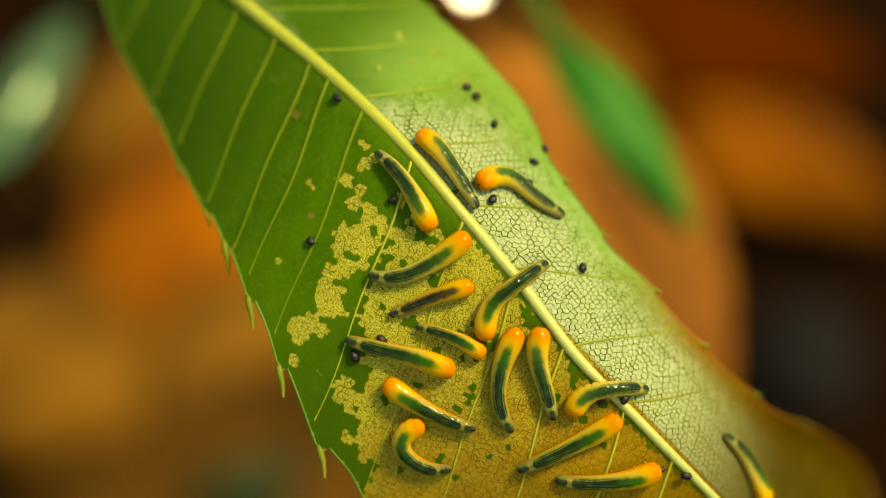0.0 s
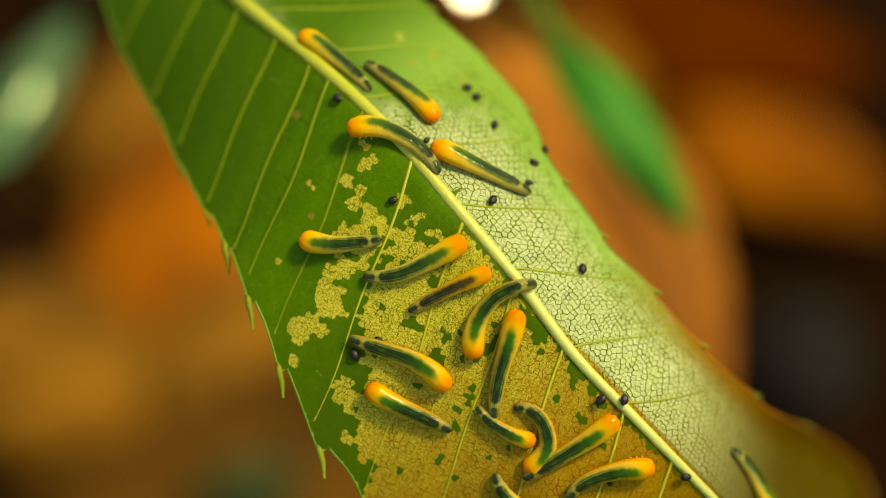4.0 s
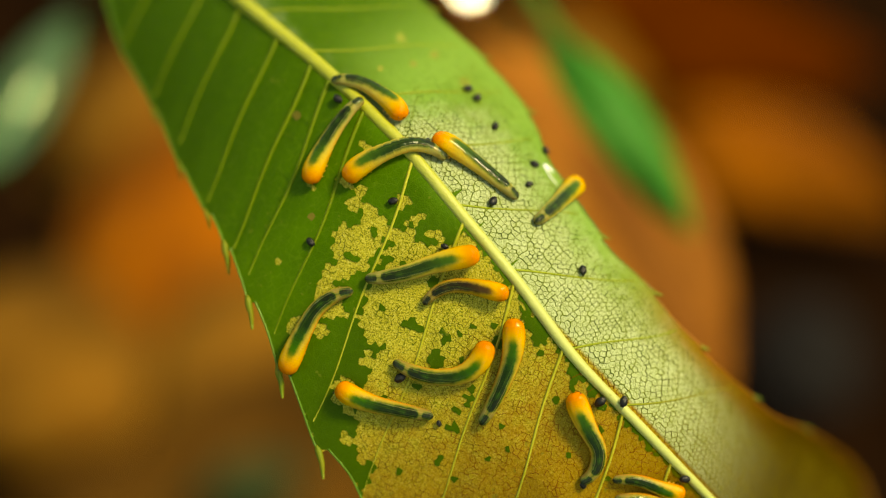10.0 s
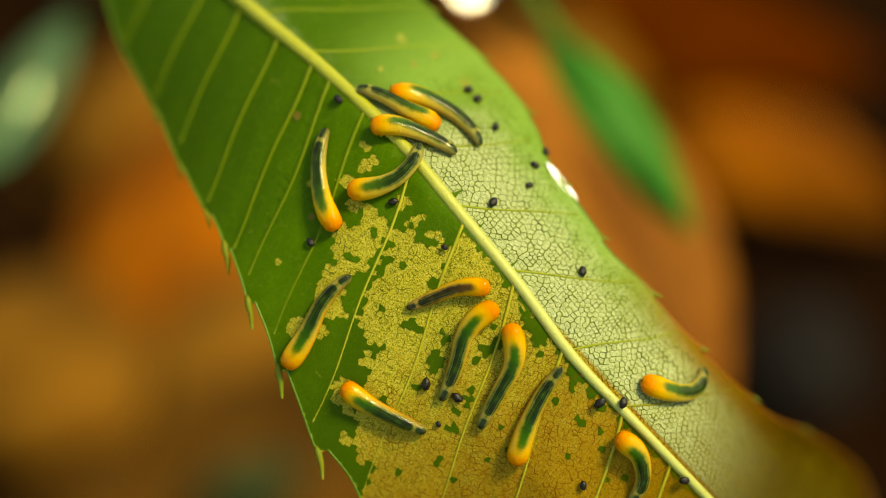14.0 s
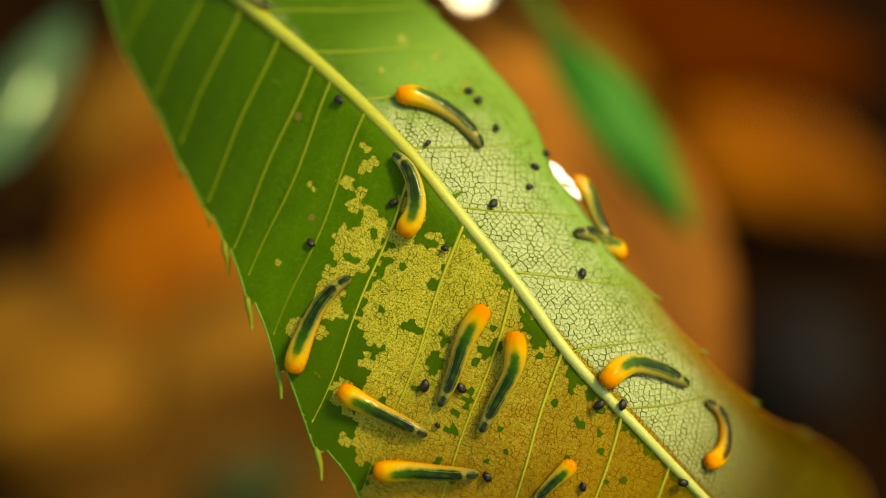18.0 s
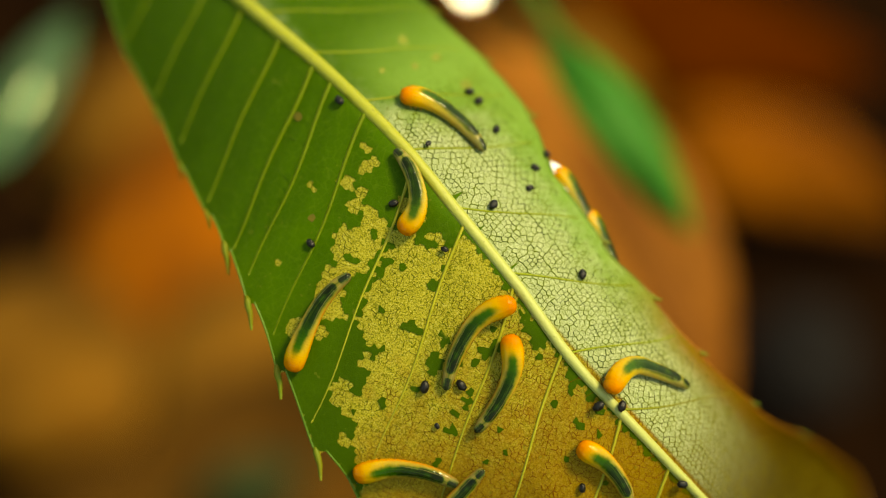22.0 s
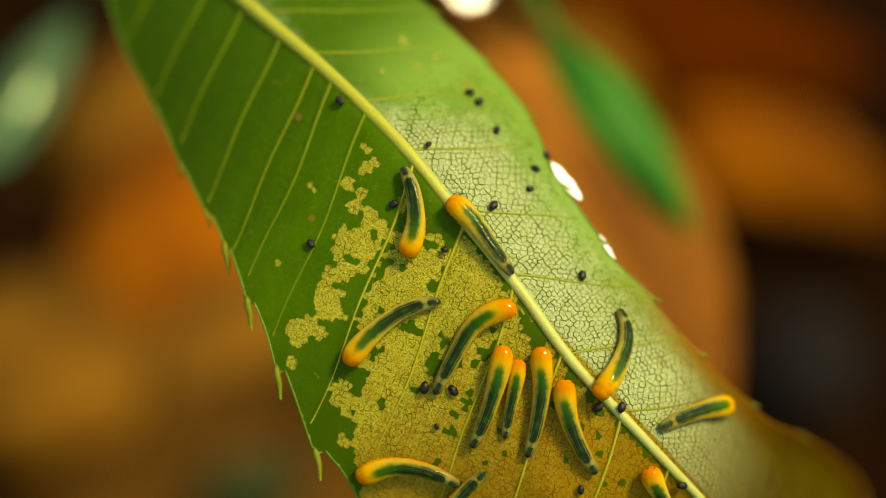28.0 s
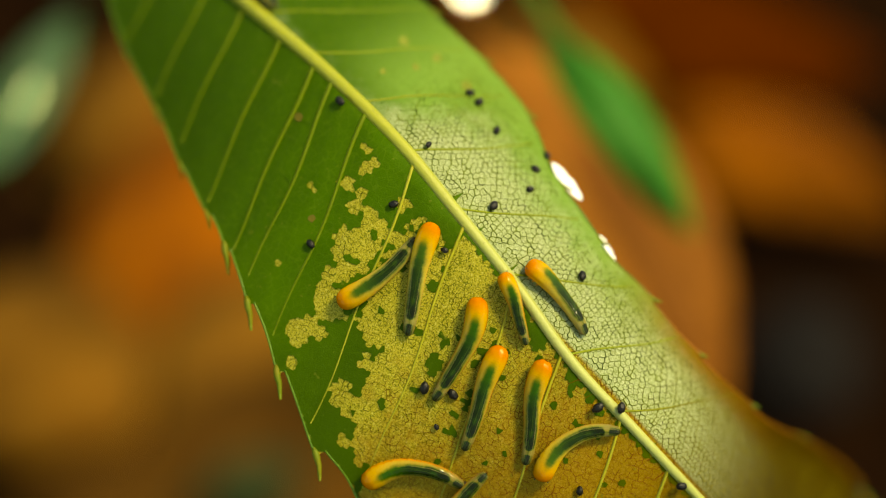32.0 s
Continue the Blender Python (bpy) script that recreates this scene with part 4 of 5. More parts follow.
# the twig that bears the leaves, off to one side
base = LEAF_POSE @ (Vector((-95, -1.5, blade_height(-95, -1.5))) * MM)
twig = tagged(new("sapling"), "thin brown sapling stem that bears the leaves", "sapling")
foot = Vector((-0.24, 0.26, -0.02))
bm = bmesh.new()
tube(bm, [foot, foot + Vector((0.005, -0.01, 0.14)), foot + Vector((0.012, -0.02, 0.3)), foot + Vector((0.02, -0.03, 0.42))], [0.006, 0.0052, 0.0045, 0.0035], 10)
part("stem", bm, BARK, twig)
bm = bmesh.new()
top = foot + Vector((0.018, -0.028, 0.39))
tube(bm, [top, top.lerp(base, 0.4) + Vector((0, 0, 0.02)), top.lerp(base, 0.8) + Vector((0, 0, 0.008)), base], [0.0022, 0.0018, 0.0015, 0.0011], 8)
part("leaf_stalk", bm, RIB, twig)
for ob, long in behind:
    end = ob.matrix_basis @ Vector((-0.69 * long, 0, -0.003))
    bm = bmesh.new()
    tube(bm, [top, top.lerp(end, 0.5) + Vector((0, 0, 0.03)), end], [0.0018, 0.0014, 0.0009], 8)
    part("leaf_stalk", bm, BARK, twig)

larva_a = build_larva(10.6, 2.8, "slimy olive larva with dark gut crawling over the midrib", LARVA_PALE)
larva_b = build_larva(10.7, 2.8, "slimy grey-green larva with dark gut and orange head end", LARVA_PALE)
larva_c = build_larva(12.2, 2.9, "glossy arched larva, orange in front and dark behind", LARVA_PALE)
larva_d = build_larva(13.0, 2.9, "plump orange-edged larva with dark green gut on grazed tissue", LARVA_PALE)
larva_e = build_larva(10.1, 2.4, "small narrow larva with brownish gut and orange front", LARVA_BROWN)
larva_f = build_larva(12.7, 2.9, "long slimy larva with green gut and orange flanks")
larva_g = build_larva(8.4, 2.2, "small slender young larva with orange head end")
larva_h = build_larva(13.3, 2.9, "plump larva with grey-green gut and orange outline")
larva_i = build_larva(11.0, 2.8, "slimy larva with pale flanks and orange head end")
larva_j = build_larva(11.7, 2.8, "olive larva with orange outline and dark gut")
larva_k = build_larva(12.8, 2.9, "orange-fronted larva with dark green gut beside the midrib")
larva_l = build_larva(11.7, 2.9, "long grey-green larva with yellow outline and orange head", LARVA_PALE)
larva_m = build_larva(9.5, 2.8, "dark-gutted larva with orange flanks lying across the midrib", LARVA_PALE)
larva_n = build_larva(12.1, 2.9, "long larva with bright orange front on brown grazed tissue")
larva_o = build_larva(11.3, 2.9, "orange-outlined larva with a pellet at its tail")
larva_p = build_larva(9.9, 2.7, "grey larva near the leaf tip, out of focus", LARVA_PALE)
larva_q = build_larva(11.4, 2.8, "slimy larva with dark tail and orange head end", LARVA_PALE)



def roll(ob, rows):
    """Keys a pellet: seconds, x and y on the leaf in millimetres."""
    walk(ob, [(t, sway(t) @ LEAF_POSE @ seat(x, y, 0.3 * x, 0.35)) for t, x, y in rows])


def motions():
    walk(leaf, [(t, sway(t) @ LEAF_POSE) for t, _ in SETTLE])
    for ob, x, y, turn in pellets:
        walk(ob, [(t, sway(t) @ LEAF_POSE @ seat(x, y, turn, 0.3)) for t, _ in SETTLE])
    # pellets that the larvae push about
    roll(pushed[0], [(0, -0.8, -19.3), (3.5, -0.9, -19.2), (6, -1.2, -18.4), (7.5, -1.6, -18.8), (9, -1.3, -19.4), (9.5, -0.6, -19.0), (10, 4.7, -16.9), (10.5, 7.3, -15.1), (18, 7.3, -15.2), (32, 7.4, -15.2)])
    roll(pushed[1], [(0, 0.0, -15.6), (3.5, 0.1, -15.7), (5.5, -0.8, -17.2), (7, 0.4, -17.4), (9.5, 2.5, -16.5), (10, 6.9, -14.3), (10.5, 10.1, -13.9), (11, 10.8, -13.2), (17, 11.1, -13.7), (18.5, 10.1, -11.7), (24, 10.1, -12.2), (28, 9.9, -12.9), (32, 10.2, -13.2)])
    roll(pushed[2], [(0, 34.0, -2.3), (0.5, 33.7, -2.9), (1, 35.1, -4.8), (1.5, 32.3, -4.0), (2, 32.6, -4.6), (2.5, 31.7, -3.6), (3, 32.2, -5.0), (5.5, 28.8, -9.9), (13, 28.9, -9.8), (32, 28.9, -9.9)])
    roll(pushed[3], [(0, 33.8, -8.4), (9, 36.7, -9.0), (14.5, 35.0, -7.4), (16.5, 25.1, -5.8), (17, 26.0, -4.7), (17.5, 20.5, -5.5), (18, 20.4, -17.2), (18.5, 19.0, -19.9), (22, 19.4, -20.4), (28, 19.2, -20.0), (32, 19.5, -19.6)])
    walk(flap, [(t, pose(0.9 * MM, y * MM, (blade_height(0.9, y) + up) * MM, tilt, 0, -4)) for t, y, up, tilt in FLAP_MOVES])
    walk(low_flap, [(t, pose(10.4 * MM, y * MM, (blade_height(10.4, y) + up) * MM, tilt, 0, -14)) for t, y, up, tilt in LOW_FLAP_MOVES])
    crawl(larva_a, 2.8, [(0, -10.9, -0.7, -9, -14, -19, 11.5), (0.5, -10.5, -1.1, -11, -3, -14, 10.6), (1, -11.0, -1.0, -12, 1, -16, 10.6),
        (1.5, -11.3, -0.4, -24, -202, -51, 10.2), (2, -10.4, -1.9, -94, -138, -164, 11.1), (2.5, -10.3, -1.5, -43, -15, -66, 10.1),
        (3, -8.6, -4.2, -83, -33, -80, 10.3), (3.5, -10.1, -9.0, -112, -0, 2, 10.9), (4.5, -11.7, -11.6, -158, -64, -21, 8.5),
        (5, -12.4, -9.9, -214, -49, -32, 9.0), (5.5, -13.2, -8.3, -270, -34, -43, 9.9), (6, -13.2, -6.6, -272, -24, -14, 11.6),
        (6.5, -12.3, -3.4, -291, -16, -25, 11.0), (7, -9.9, -1.1, -309, 10, -9, 11.2), (7.5, -6.7, 2.3, -319, 148, -23, 11.2),
        (8, -6.4, 3.9, -253, 137, 74, 11.0), (8.5, -6.4, 2.6, -272, 95, 23, 9.9), (9, -6.3, 3.6, -287, -124, -22, 11.9),
        (9.5, 0.6, 5.4, -329, 63, 36, 10.1), (10, 2.5, 10.9, -269, -1, 9, 10.4), (10.5, 1.7, 12.8, -233, 54, 22, 8.5),
        (11, 1.5, 13.1, -221, 32, 14, 8.5), (11.5, -2.3, 14.2, -190, 35, 8, 10.4), (11.73, -3.7, 12.9, -147, 20, 17, 9.5),
        (12, -5.1, 11.6, -104, 5, 25, 8.7), (12.5, -7.0, 7.3, -144, -12, -27, 9.3), (13, -9.2, 6.3, -164, 9, -38, 10.6),
        (13.5, -10.6, 5.8, -163, 10, -19, 11.3), (14, -15.1, 4.1, -152, 19, 14, 10.2), (14.5, -15.7, 3.9, -153, 35, 14, 9.9),
        (16.5, -21.2, 1.5, -211, 53, 22, 11.9), (17, -30.4, 2.4, -160, -0, 31, 11.9), (17.5, -37.1, 3.0, -179, 29, 1, 11.9),
        (18, -44.5, 1.1, -172, 1, 2, 11.9), (18.5, -54.0, -0.2, -180, 6, -6, 11.9), (32, -54.2, -0.4, -179, 6, -6, 11.9)])
    crawl(larva_b, 2.8, [(0, -9.0, 4.0, 172, 18, 4, 11.3), (1, -9.0, 3.9, 170, 17, -5, 11.4), (2.5, -9.2, 4.1, 172, 18, -4, 10.7),
        (3, -13.8, 5.0, 170, 38, 2, 11.0), (3.5, -20.6, 4.7, 185, 20, 11, 12.0), (5.5, -45.4, 0.9, 188, -5, 5, 12.0),
        (6, -45.8, 1.1, 185, -5, 8, 12.0), (7, -43.4, 0.3, 187, -15, 8, 12.0), (7.25, -43.1, 0.9, 215, 202, 44, 8.6),
        (7.367, -42.0, -0.0, 264, 143, 85, 8.6), (7.5, -40.8, -0.9, 313, 83, 127, 8.6), (8, -37.6, 0.2, 349, 70, 15, 9.5),
        (8.5, -36.7, 2.6, 394, -40, -33, 10.7), (9, -31.8, 1.2, 333, -16, -20, 12.0), (9.5, -27.8, -0.7, 367, 107, 55, 11.3),
        (10, -22.4, 3.8, 371, -19, -39, 10.2), (10.5, -19.5, 4.4, 364, 32, -20, 11.0), (11, -18.8, 4.6, 370, 26, -17, 11.5),
        (12, -19.0, 4.7, 366, 30, -22, 11.6), (12.5, -18.5, 4.6, 361, 47, 37, 11.4), (13, -18.4, 4.3, 369, 37, -2, 10.6),
        (13.5, -19.0, 4.8, 371, 14, -16, 10.6), (14.5, -19.2, 4.7, 373, 13, -21, 10.5), (15.5, -6.4, 8.4, 366, -13, -6, 10.3),
        (16.5, 7.7, 10.8, 363, -50, -18, 9.7), (17, 7.0, 11.2, 341, -105, -45, 8.6), (17.25, 5.4, 12.8, 366, -71, -34, 8.6),
        (17.5, 3.3, 14.1, 406, -105, -9, 8.6), (18, 9.0, 12.4, 391, -21, -21, 8.6), (18.15, 11.0, 13.1, 420, 33, 29, 8.6),
        (18.3, 11.4, 14.3, 481, 36, 35, 8.6), (18.5, 9.1, 13.2, 518, 29, 1, 8.6), (19, 9.6, 12.9, 522, 13, -8, 8.6), (22, 9.6, 13.2, 526, 8, 9, 8.6),
        (22.5, 9.8, 13.2, 515, 32, -12, 8.7), (24, 9.7, 13.2, 515, 32, -12, 8.7), (24.3, 12.1, 13.5, 478, 40, 8, 8.6),
        (24.5, 12.7, 13.3, 409, 17, 39, 8.6), (25, 13.2, 12.0, 362, 22, 15, 8.6), (25.5, 13.8, 12.5, 358, 8, -9, 8.6),
        (27.5, 17.7, 7.1, 331, -51, -29, 12.0), (28, 20.4, 4.3, 292, -17, -55, 12.0), (28.5, 22.5, 4.1, 334, 28, 1, 12.0),
        (29, 28.2, 3.6, 338, -48, -22, 12.0), (29.5, 28.9, 2.8, 298, -114, -77, 12.0), (30, 27.6, -0.8, 251, -75, -18, 12.0),
        (30.5, 25.3, -3.2, 215, -22, -38, 11.3), (31, 25.6, -3.4, 216, -24, -34, 11.1), (31.5, 25.1, -3.4, 208, -27, -33, 12.0),
        (32, 23.5, -6.5, 258, 51, 45, 12.0)], 1.7)
    crawl(larva_c, 2.9, [(0, -1.7, 8.6, -174, 88, -17, 12.7), (1, -1.7, 8.8, -175, 83, -10, 12.6), (2, -1.7, 8.8, -175, 83, -10, 12.6),
        (2.5, -1.7, 8.9, -176, 95, -27, 12.7), (3, -2.4, 8.2, -174, 86, -68, 11.8), (3.5, -5.0, 7.1, -157, 1, 1, 12.8),
        (5.5, -7.6, 6.3, -166, 6, -1, 13.2), (6, -7.8, 6.3, -168, 11, -2, 12.6), (7, -7.7, 5.9, -169, 10, 2, 12.4), (8, -7.5, 6.6, -174, 23, -2, 12.4),
        (9, -7.3, 6.5, -169, 5, -0, 12.2), (10, -7.3, 6.6, -169, 10, 4, 12.0), (11, -7.2, 6.7, -173, 15, -1, 11.8),
        (11.5, -8.8, 7.2, -196, -21, -32, 11.8), (12, -14.2, 8.8, -172, 48, 35, 12.8), (12.5, -15.2, 9.0, -162, 30, 44, 12.8),
        (13, -15.0, 8.7, -159, 24, 42, 12.4), (14, -15.4, 8.5, -160, 28, 36, 13.0), (16.5, -15.0, 8.4, -166, 32, 22, 12.4),
        (18, -15.0, 8.6, -164, 32, 29, 12.4), (19, -14.9, 8.6, -166, 34, 25, 12.5), (21, -14.8, 8.5, -163, 24, 29, 12.2),
        (22, -14.6, 8.6, -169, 36, 18, 12.2), (22.5, -14.2, 8.5, -165, 33, 33, 11.7), (23, -14.0, 8.3, -162, 24, 39, 12.4),
        (24, -13.9, 8.4, -168, 33, 26, 12.0), (24.5, -13.9, 8.4, -168, 32, 26, 12.0), (25, -12.2, 8.7, -171, 23, 17, 11.2),
        (25.25, -13.3, 9.4, -147, 140, 58, 10.2), (25.5, -13.3, 8.0, -75, 130, 135, 12.5), (26.2, -4.0, 6.6, -2, -6, 7, 10.1),
        (26.53, 0.7, 5.7, -40, -22, -8, 11.1), (26.9, 5.4, 4.8, -78, -38, -23, 12.1), (27.5, 7.7, 2.9, -147, 7, -1, 11.7),
        (28, -1.2, 1.7, -186, 14, -5, 11.0), (28.5, -7.9, 1.4, -177, -13, 13, 10.9), (29, -14.3, -0.0, -151, 50, 29, 11.7),
        (29.5, -15.1, -1.3, -167, -111, -40, 11.3), (30, -19.8, 3.1, -212, 39, 5, 12.2), (30.5, -26.7, 3.9, -176, 14, 8, 10.8),
        (31, -36.3, 2.2, -179, -5, -1, 10.9), (31.5, -44.1, 2.3, -179, 1, 5, 13.7), (32, -44.9, 2.4, -183, 1, -7, 13.7)])
    crawl(larva_d, 2.9, [(0, -2.8, -6.2, 75, 16, 45, 13.0), (1, -3.0, -6.2, 82, 13, 57, 12.5), (2, -3.0, -6.4, 80, 9, 54, 12.5),
        (3, -3.3, -6.6, 78, 4, 48, 12.8), (3.5, -3.4, -6.5, 76, 2, 39, 12.9), (6, -3.3, -6.8, 72, 12, 37, 12.7), (7, -3.6, -7.0, 72, 7, 40, 13.1),
        (8, -3.6, -7.1, 71, 13, 37, 13.2), (9, -3.2, -6.8, 73, 12, 41, 13.8), (9.5, -3.6, -7.0, 73, 4, 39, 13.4), (10, -3.0, -6.1, 66, -10, 17, 13.5),
        (10.5, -2.0, -3.8, 52, -11, -22, 13.7), (11, 1.5, 1.5, 64, -20, 5, 13.5), (11.5, 5.2, 6.1, 36, -55, -28, 13.0),
        (12, 9.7, 6.6, -3, -9, -36, 13.3), (12.5, 15.3, 7.7, 26, 13, 11, 11.9), (13, 20.4, 10.5, 16, -24, -29, 12.3),
        (13.5, 27.7, 9.5, -20, -38, -13, 10.5), (13.75, 29.5, 8.0, -71, -63, -61, 10.4), (14, 29.3, 6.1, -135, -29, -93, 12.2),
        (14.5, 23.5, 5.1, -161, 105, 0, 13.7), (16.5, 23.3, 5.0, -151, 82, 12, 13.4), (18, 23.5, 5.2, -148, 76, 18, 13.4),
        (19, 23.6, 5.0, -154, 95, 10, 12.9), (20, 23.5, 5.3, -148, 92, 18, 13.3), (22, 23.6, 5.2, -151, 103, 11, 13.3),
        (23, 23.8, 5.2, -154, 110, 5, 12.8), (23.5, 23.7, 5.3, -150, 102, 17, 13.0), (24, 23.3, 4.1, -150, -0, 0, 12.8),
        (24.5, 20.0, 3.1, -153, 2, 4, 13.0), (25, 16.1, 3.3, -174, 10, 2, 12.5), (25.5, 13.8, 2.7, -152, -39, 36, 12.6),
        (26.5, 1.8, -2.4, -143, 0, 13, 11.7), (27.5, -1.1, -12.0, -110, 19, 21, 13.0), (28, -1.4, -13.1, -95, 19, 36, 13.4),
        (28.5, -1.1, -13.2, -99, 23, 22, 13.1), (29.5, -1.1, -13.0, -100, 29, 21, 13.0), (30, -1.0, -12.9, -94, 15, 30, 13.2),
        (30.5, -1.4, -13.1, -110, -14, 6, 13.6), (31, 1.2, -11.0, -116, -154, -25, 13.0), (31.27, -0.2, -9.9, -184, -67, -58, 12.8),
        (31.5, -1.5, -8.7, -252, 20, -91, 12.6), (32, -2.7, -7.1, -232, -18, 0, 13.2)])
    crawl(larva_e, 2.4, [(0, 0.4, -8.0, 69, -13, 1, 10.2), (1, 0.3, -7.8, 69, -15, -5, 10.1), (2, 0.4, -7.9, 76, -24, 11, 10.1),
        (2.5, 0.2, -7.9, 73, 5, 7, 9.7), (3, 1.1, -5.7, 73, -1, -4, 10.6), (6, 1.1, -5.6, 73, -4, -2, 10.3), (8, 1.2, -5.6, 68, 5, -8, 9.9),
        (9, 1.2, -5.5, 68, 5, -8, 9.9), (9.5, 0.7, -5.5, 84, -68, 15, 9.8), (10, 1.8, -4.0, 43, -15, -62, 10.6), (10.5, 2.2, -3.8, 40, -6, -52, 10.7),
        (11, 1.1, -4.8, 64, -26, -15, 10.2), (11.5, 1.1, -5.9, 66, -4, -6, 10.2), (13, 1.2, -5.8, 65, -2, -7, 10.4),
        (14, 1.0, -5.8, 69, -35, -1, 10.0), (14.5, 2.7, -3.1, 55, -13, -6, 10.4), (15.5, 13.2, 5.8, 25, 1, -5, 11.3),
        (16.5, 25.5, 8.7, 16, -27, -12, 10.1), (17, 29.3, 8.9, -15, -46, -46, 9.4), (17.5, 34.6, 6.5, -36, 17, -15, 9.9),
        (18, 36.9, 6.6, -52, -76, -77, 11.2), (18.5, 37.6, 1.4, -71, -17, 16, 8.1), (19, 39.0, 0.1, -57, 8, 8, 8.1), (20, 42.7, -4.1, -51, 0, -2, 8.1),
        (32, 42.6, -3.7, -51, 0, -2, 8.1)])
    crawl(larva_f, 2.9, [(0, 5.9, -1.0, -98, 66, 4, 12.6), (1, 6.1, -1.1, -99, 67, 8, 12.5), (1.5, 6.7, -0.8, -82, -26, 8, 12.9),
        (2, 5.7, -3.0, -101, -35, -3, 12.7), (2.5, 5.9, -2.8, -98, -24, 14, 12.0), (3, 5.5, -3.4, -89, 65, 46, 12.8),
        (3.5, 5.5, -3.6, -82, 51, 62, 12.7), (6, 5.7, -3.7, -87, 70, 47, 12.2), (6.5, 5.4, -3.6, -82, 57, 61, 12.6),
        (7, 5.8, -4.8, -72, -26, 63, 12.7), (7.5, 3.8, -9.8, -128, -28, -18, 13.6), (8, 0.4, -12.5, -140, -16, 7, 13.6),
        (8.5, -0.6, -12.9, -148, -32, -3, 13.3), (9, -3.2, -14.3, -147, 9, 14, 13.4), (9.5, -9.2, -17.5, -139, 75, 21, 13.4),
        (10, -7.5, -20.2, -71, 6, 57, 13.0), (11, -7.4, -19.7, -58, -26, 62, 12.9), (13, -7.4, -19.6, -59, -26, 66, 13.2),
        (14, -7.3, -19.4, -66, -17, 36, 13.1), (16.5, -7.5, -19.5, -68, 10, 34, 13.3), (19, -7.5, -19.5, -68, 10, 37, 13.3),
        (22, -7.6, -19.3, -69, 9, 31, 13.3), (22.5, -7.6, -19.1, -71, 12, 23, 13.1), (23, -6.8, -20.9, -66, 25, 14, 13.7),
        (23.25, -2.8, -21.8, -36, 13, 3, 12.7), (23.5, -1.8, -21.8, 6, -17, 33, 13.1), (24, 4.1, -22.1, -21, -36, -27, 11.5),
        (24.5, 7.8, -22.4, 6, 43, 20, 13.4), (25, 11.0, -20.3, 29, 13, -3, 12.7), (25.5, 11.9, -19.4, 33, -2, -20, 12.4),
        (26.5, 21.1, -12.1, 37, 6, -1, 11.5), (27.5, 30.6, -0.7, 102, -2, -16, 11.7), (28, 31.9, 6.4, 58, -15, -16, 13.1),
        (28.5, 34.4, 10.4, 62, 0, -12, 10.6), (28.75, 34.5, 12.6, 93, 92, 29, 10.2), (29, 31.3, 12.2, 164, 22, 1, 10.2),
        (29.27, 33.1, 12.2, 90, 10, -2, 10.2), (29.5, 35.0, 12.2, 16, -1, -6, 10.2), (30, 42.3, 14.5, 5, 6, -2, 10.2),
        (30.5, 51.5, 16.1, 6, -3, -1, 10.2), (31, 63.4, 17.2, 4, -0, -0, 10.6), (32, 65.4, 17.6, 4, -0, -0, 10.8)], 1.7)
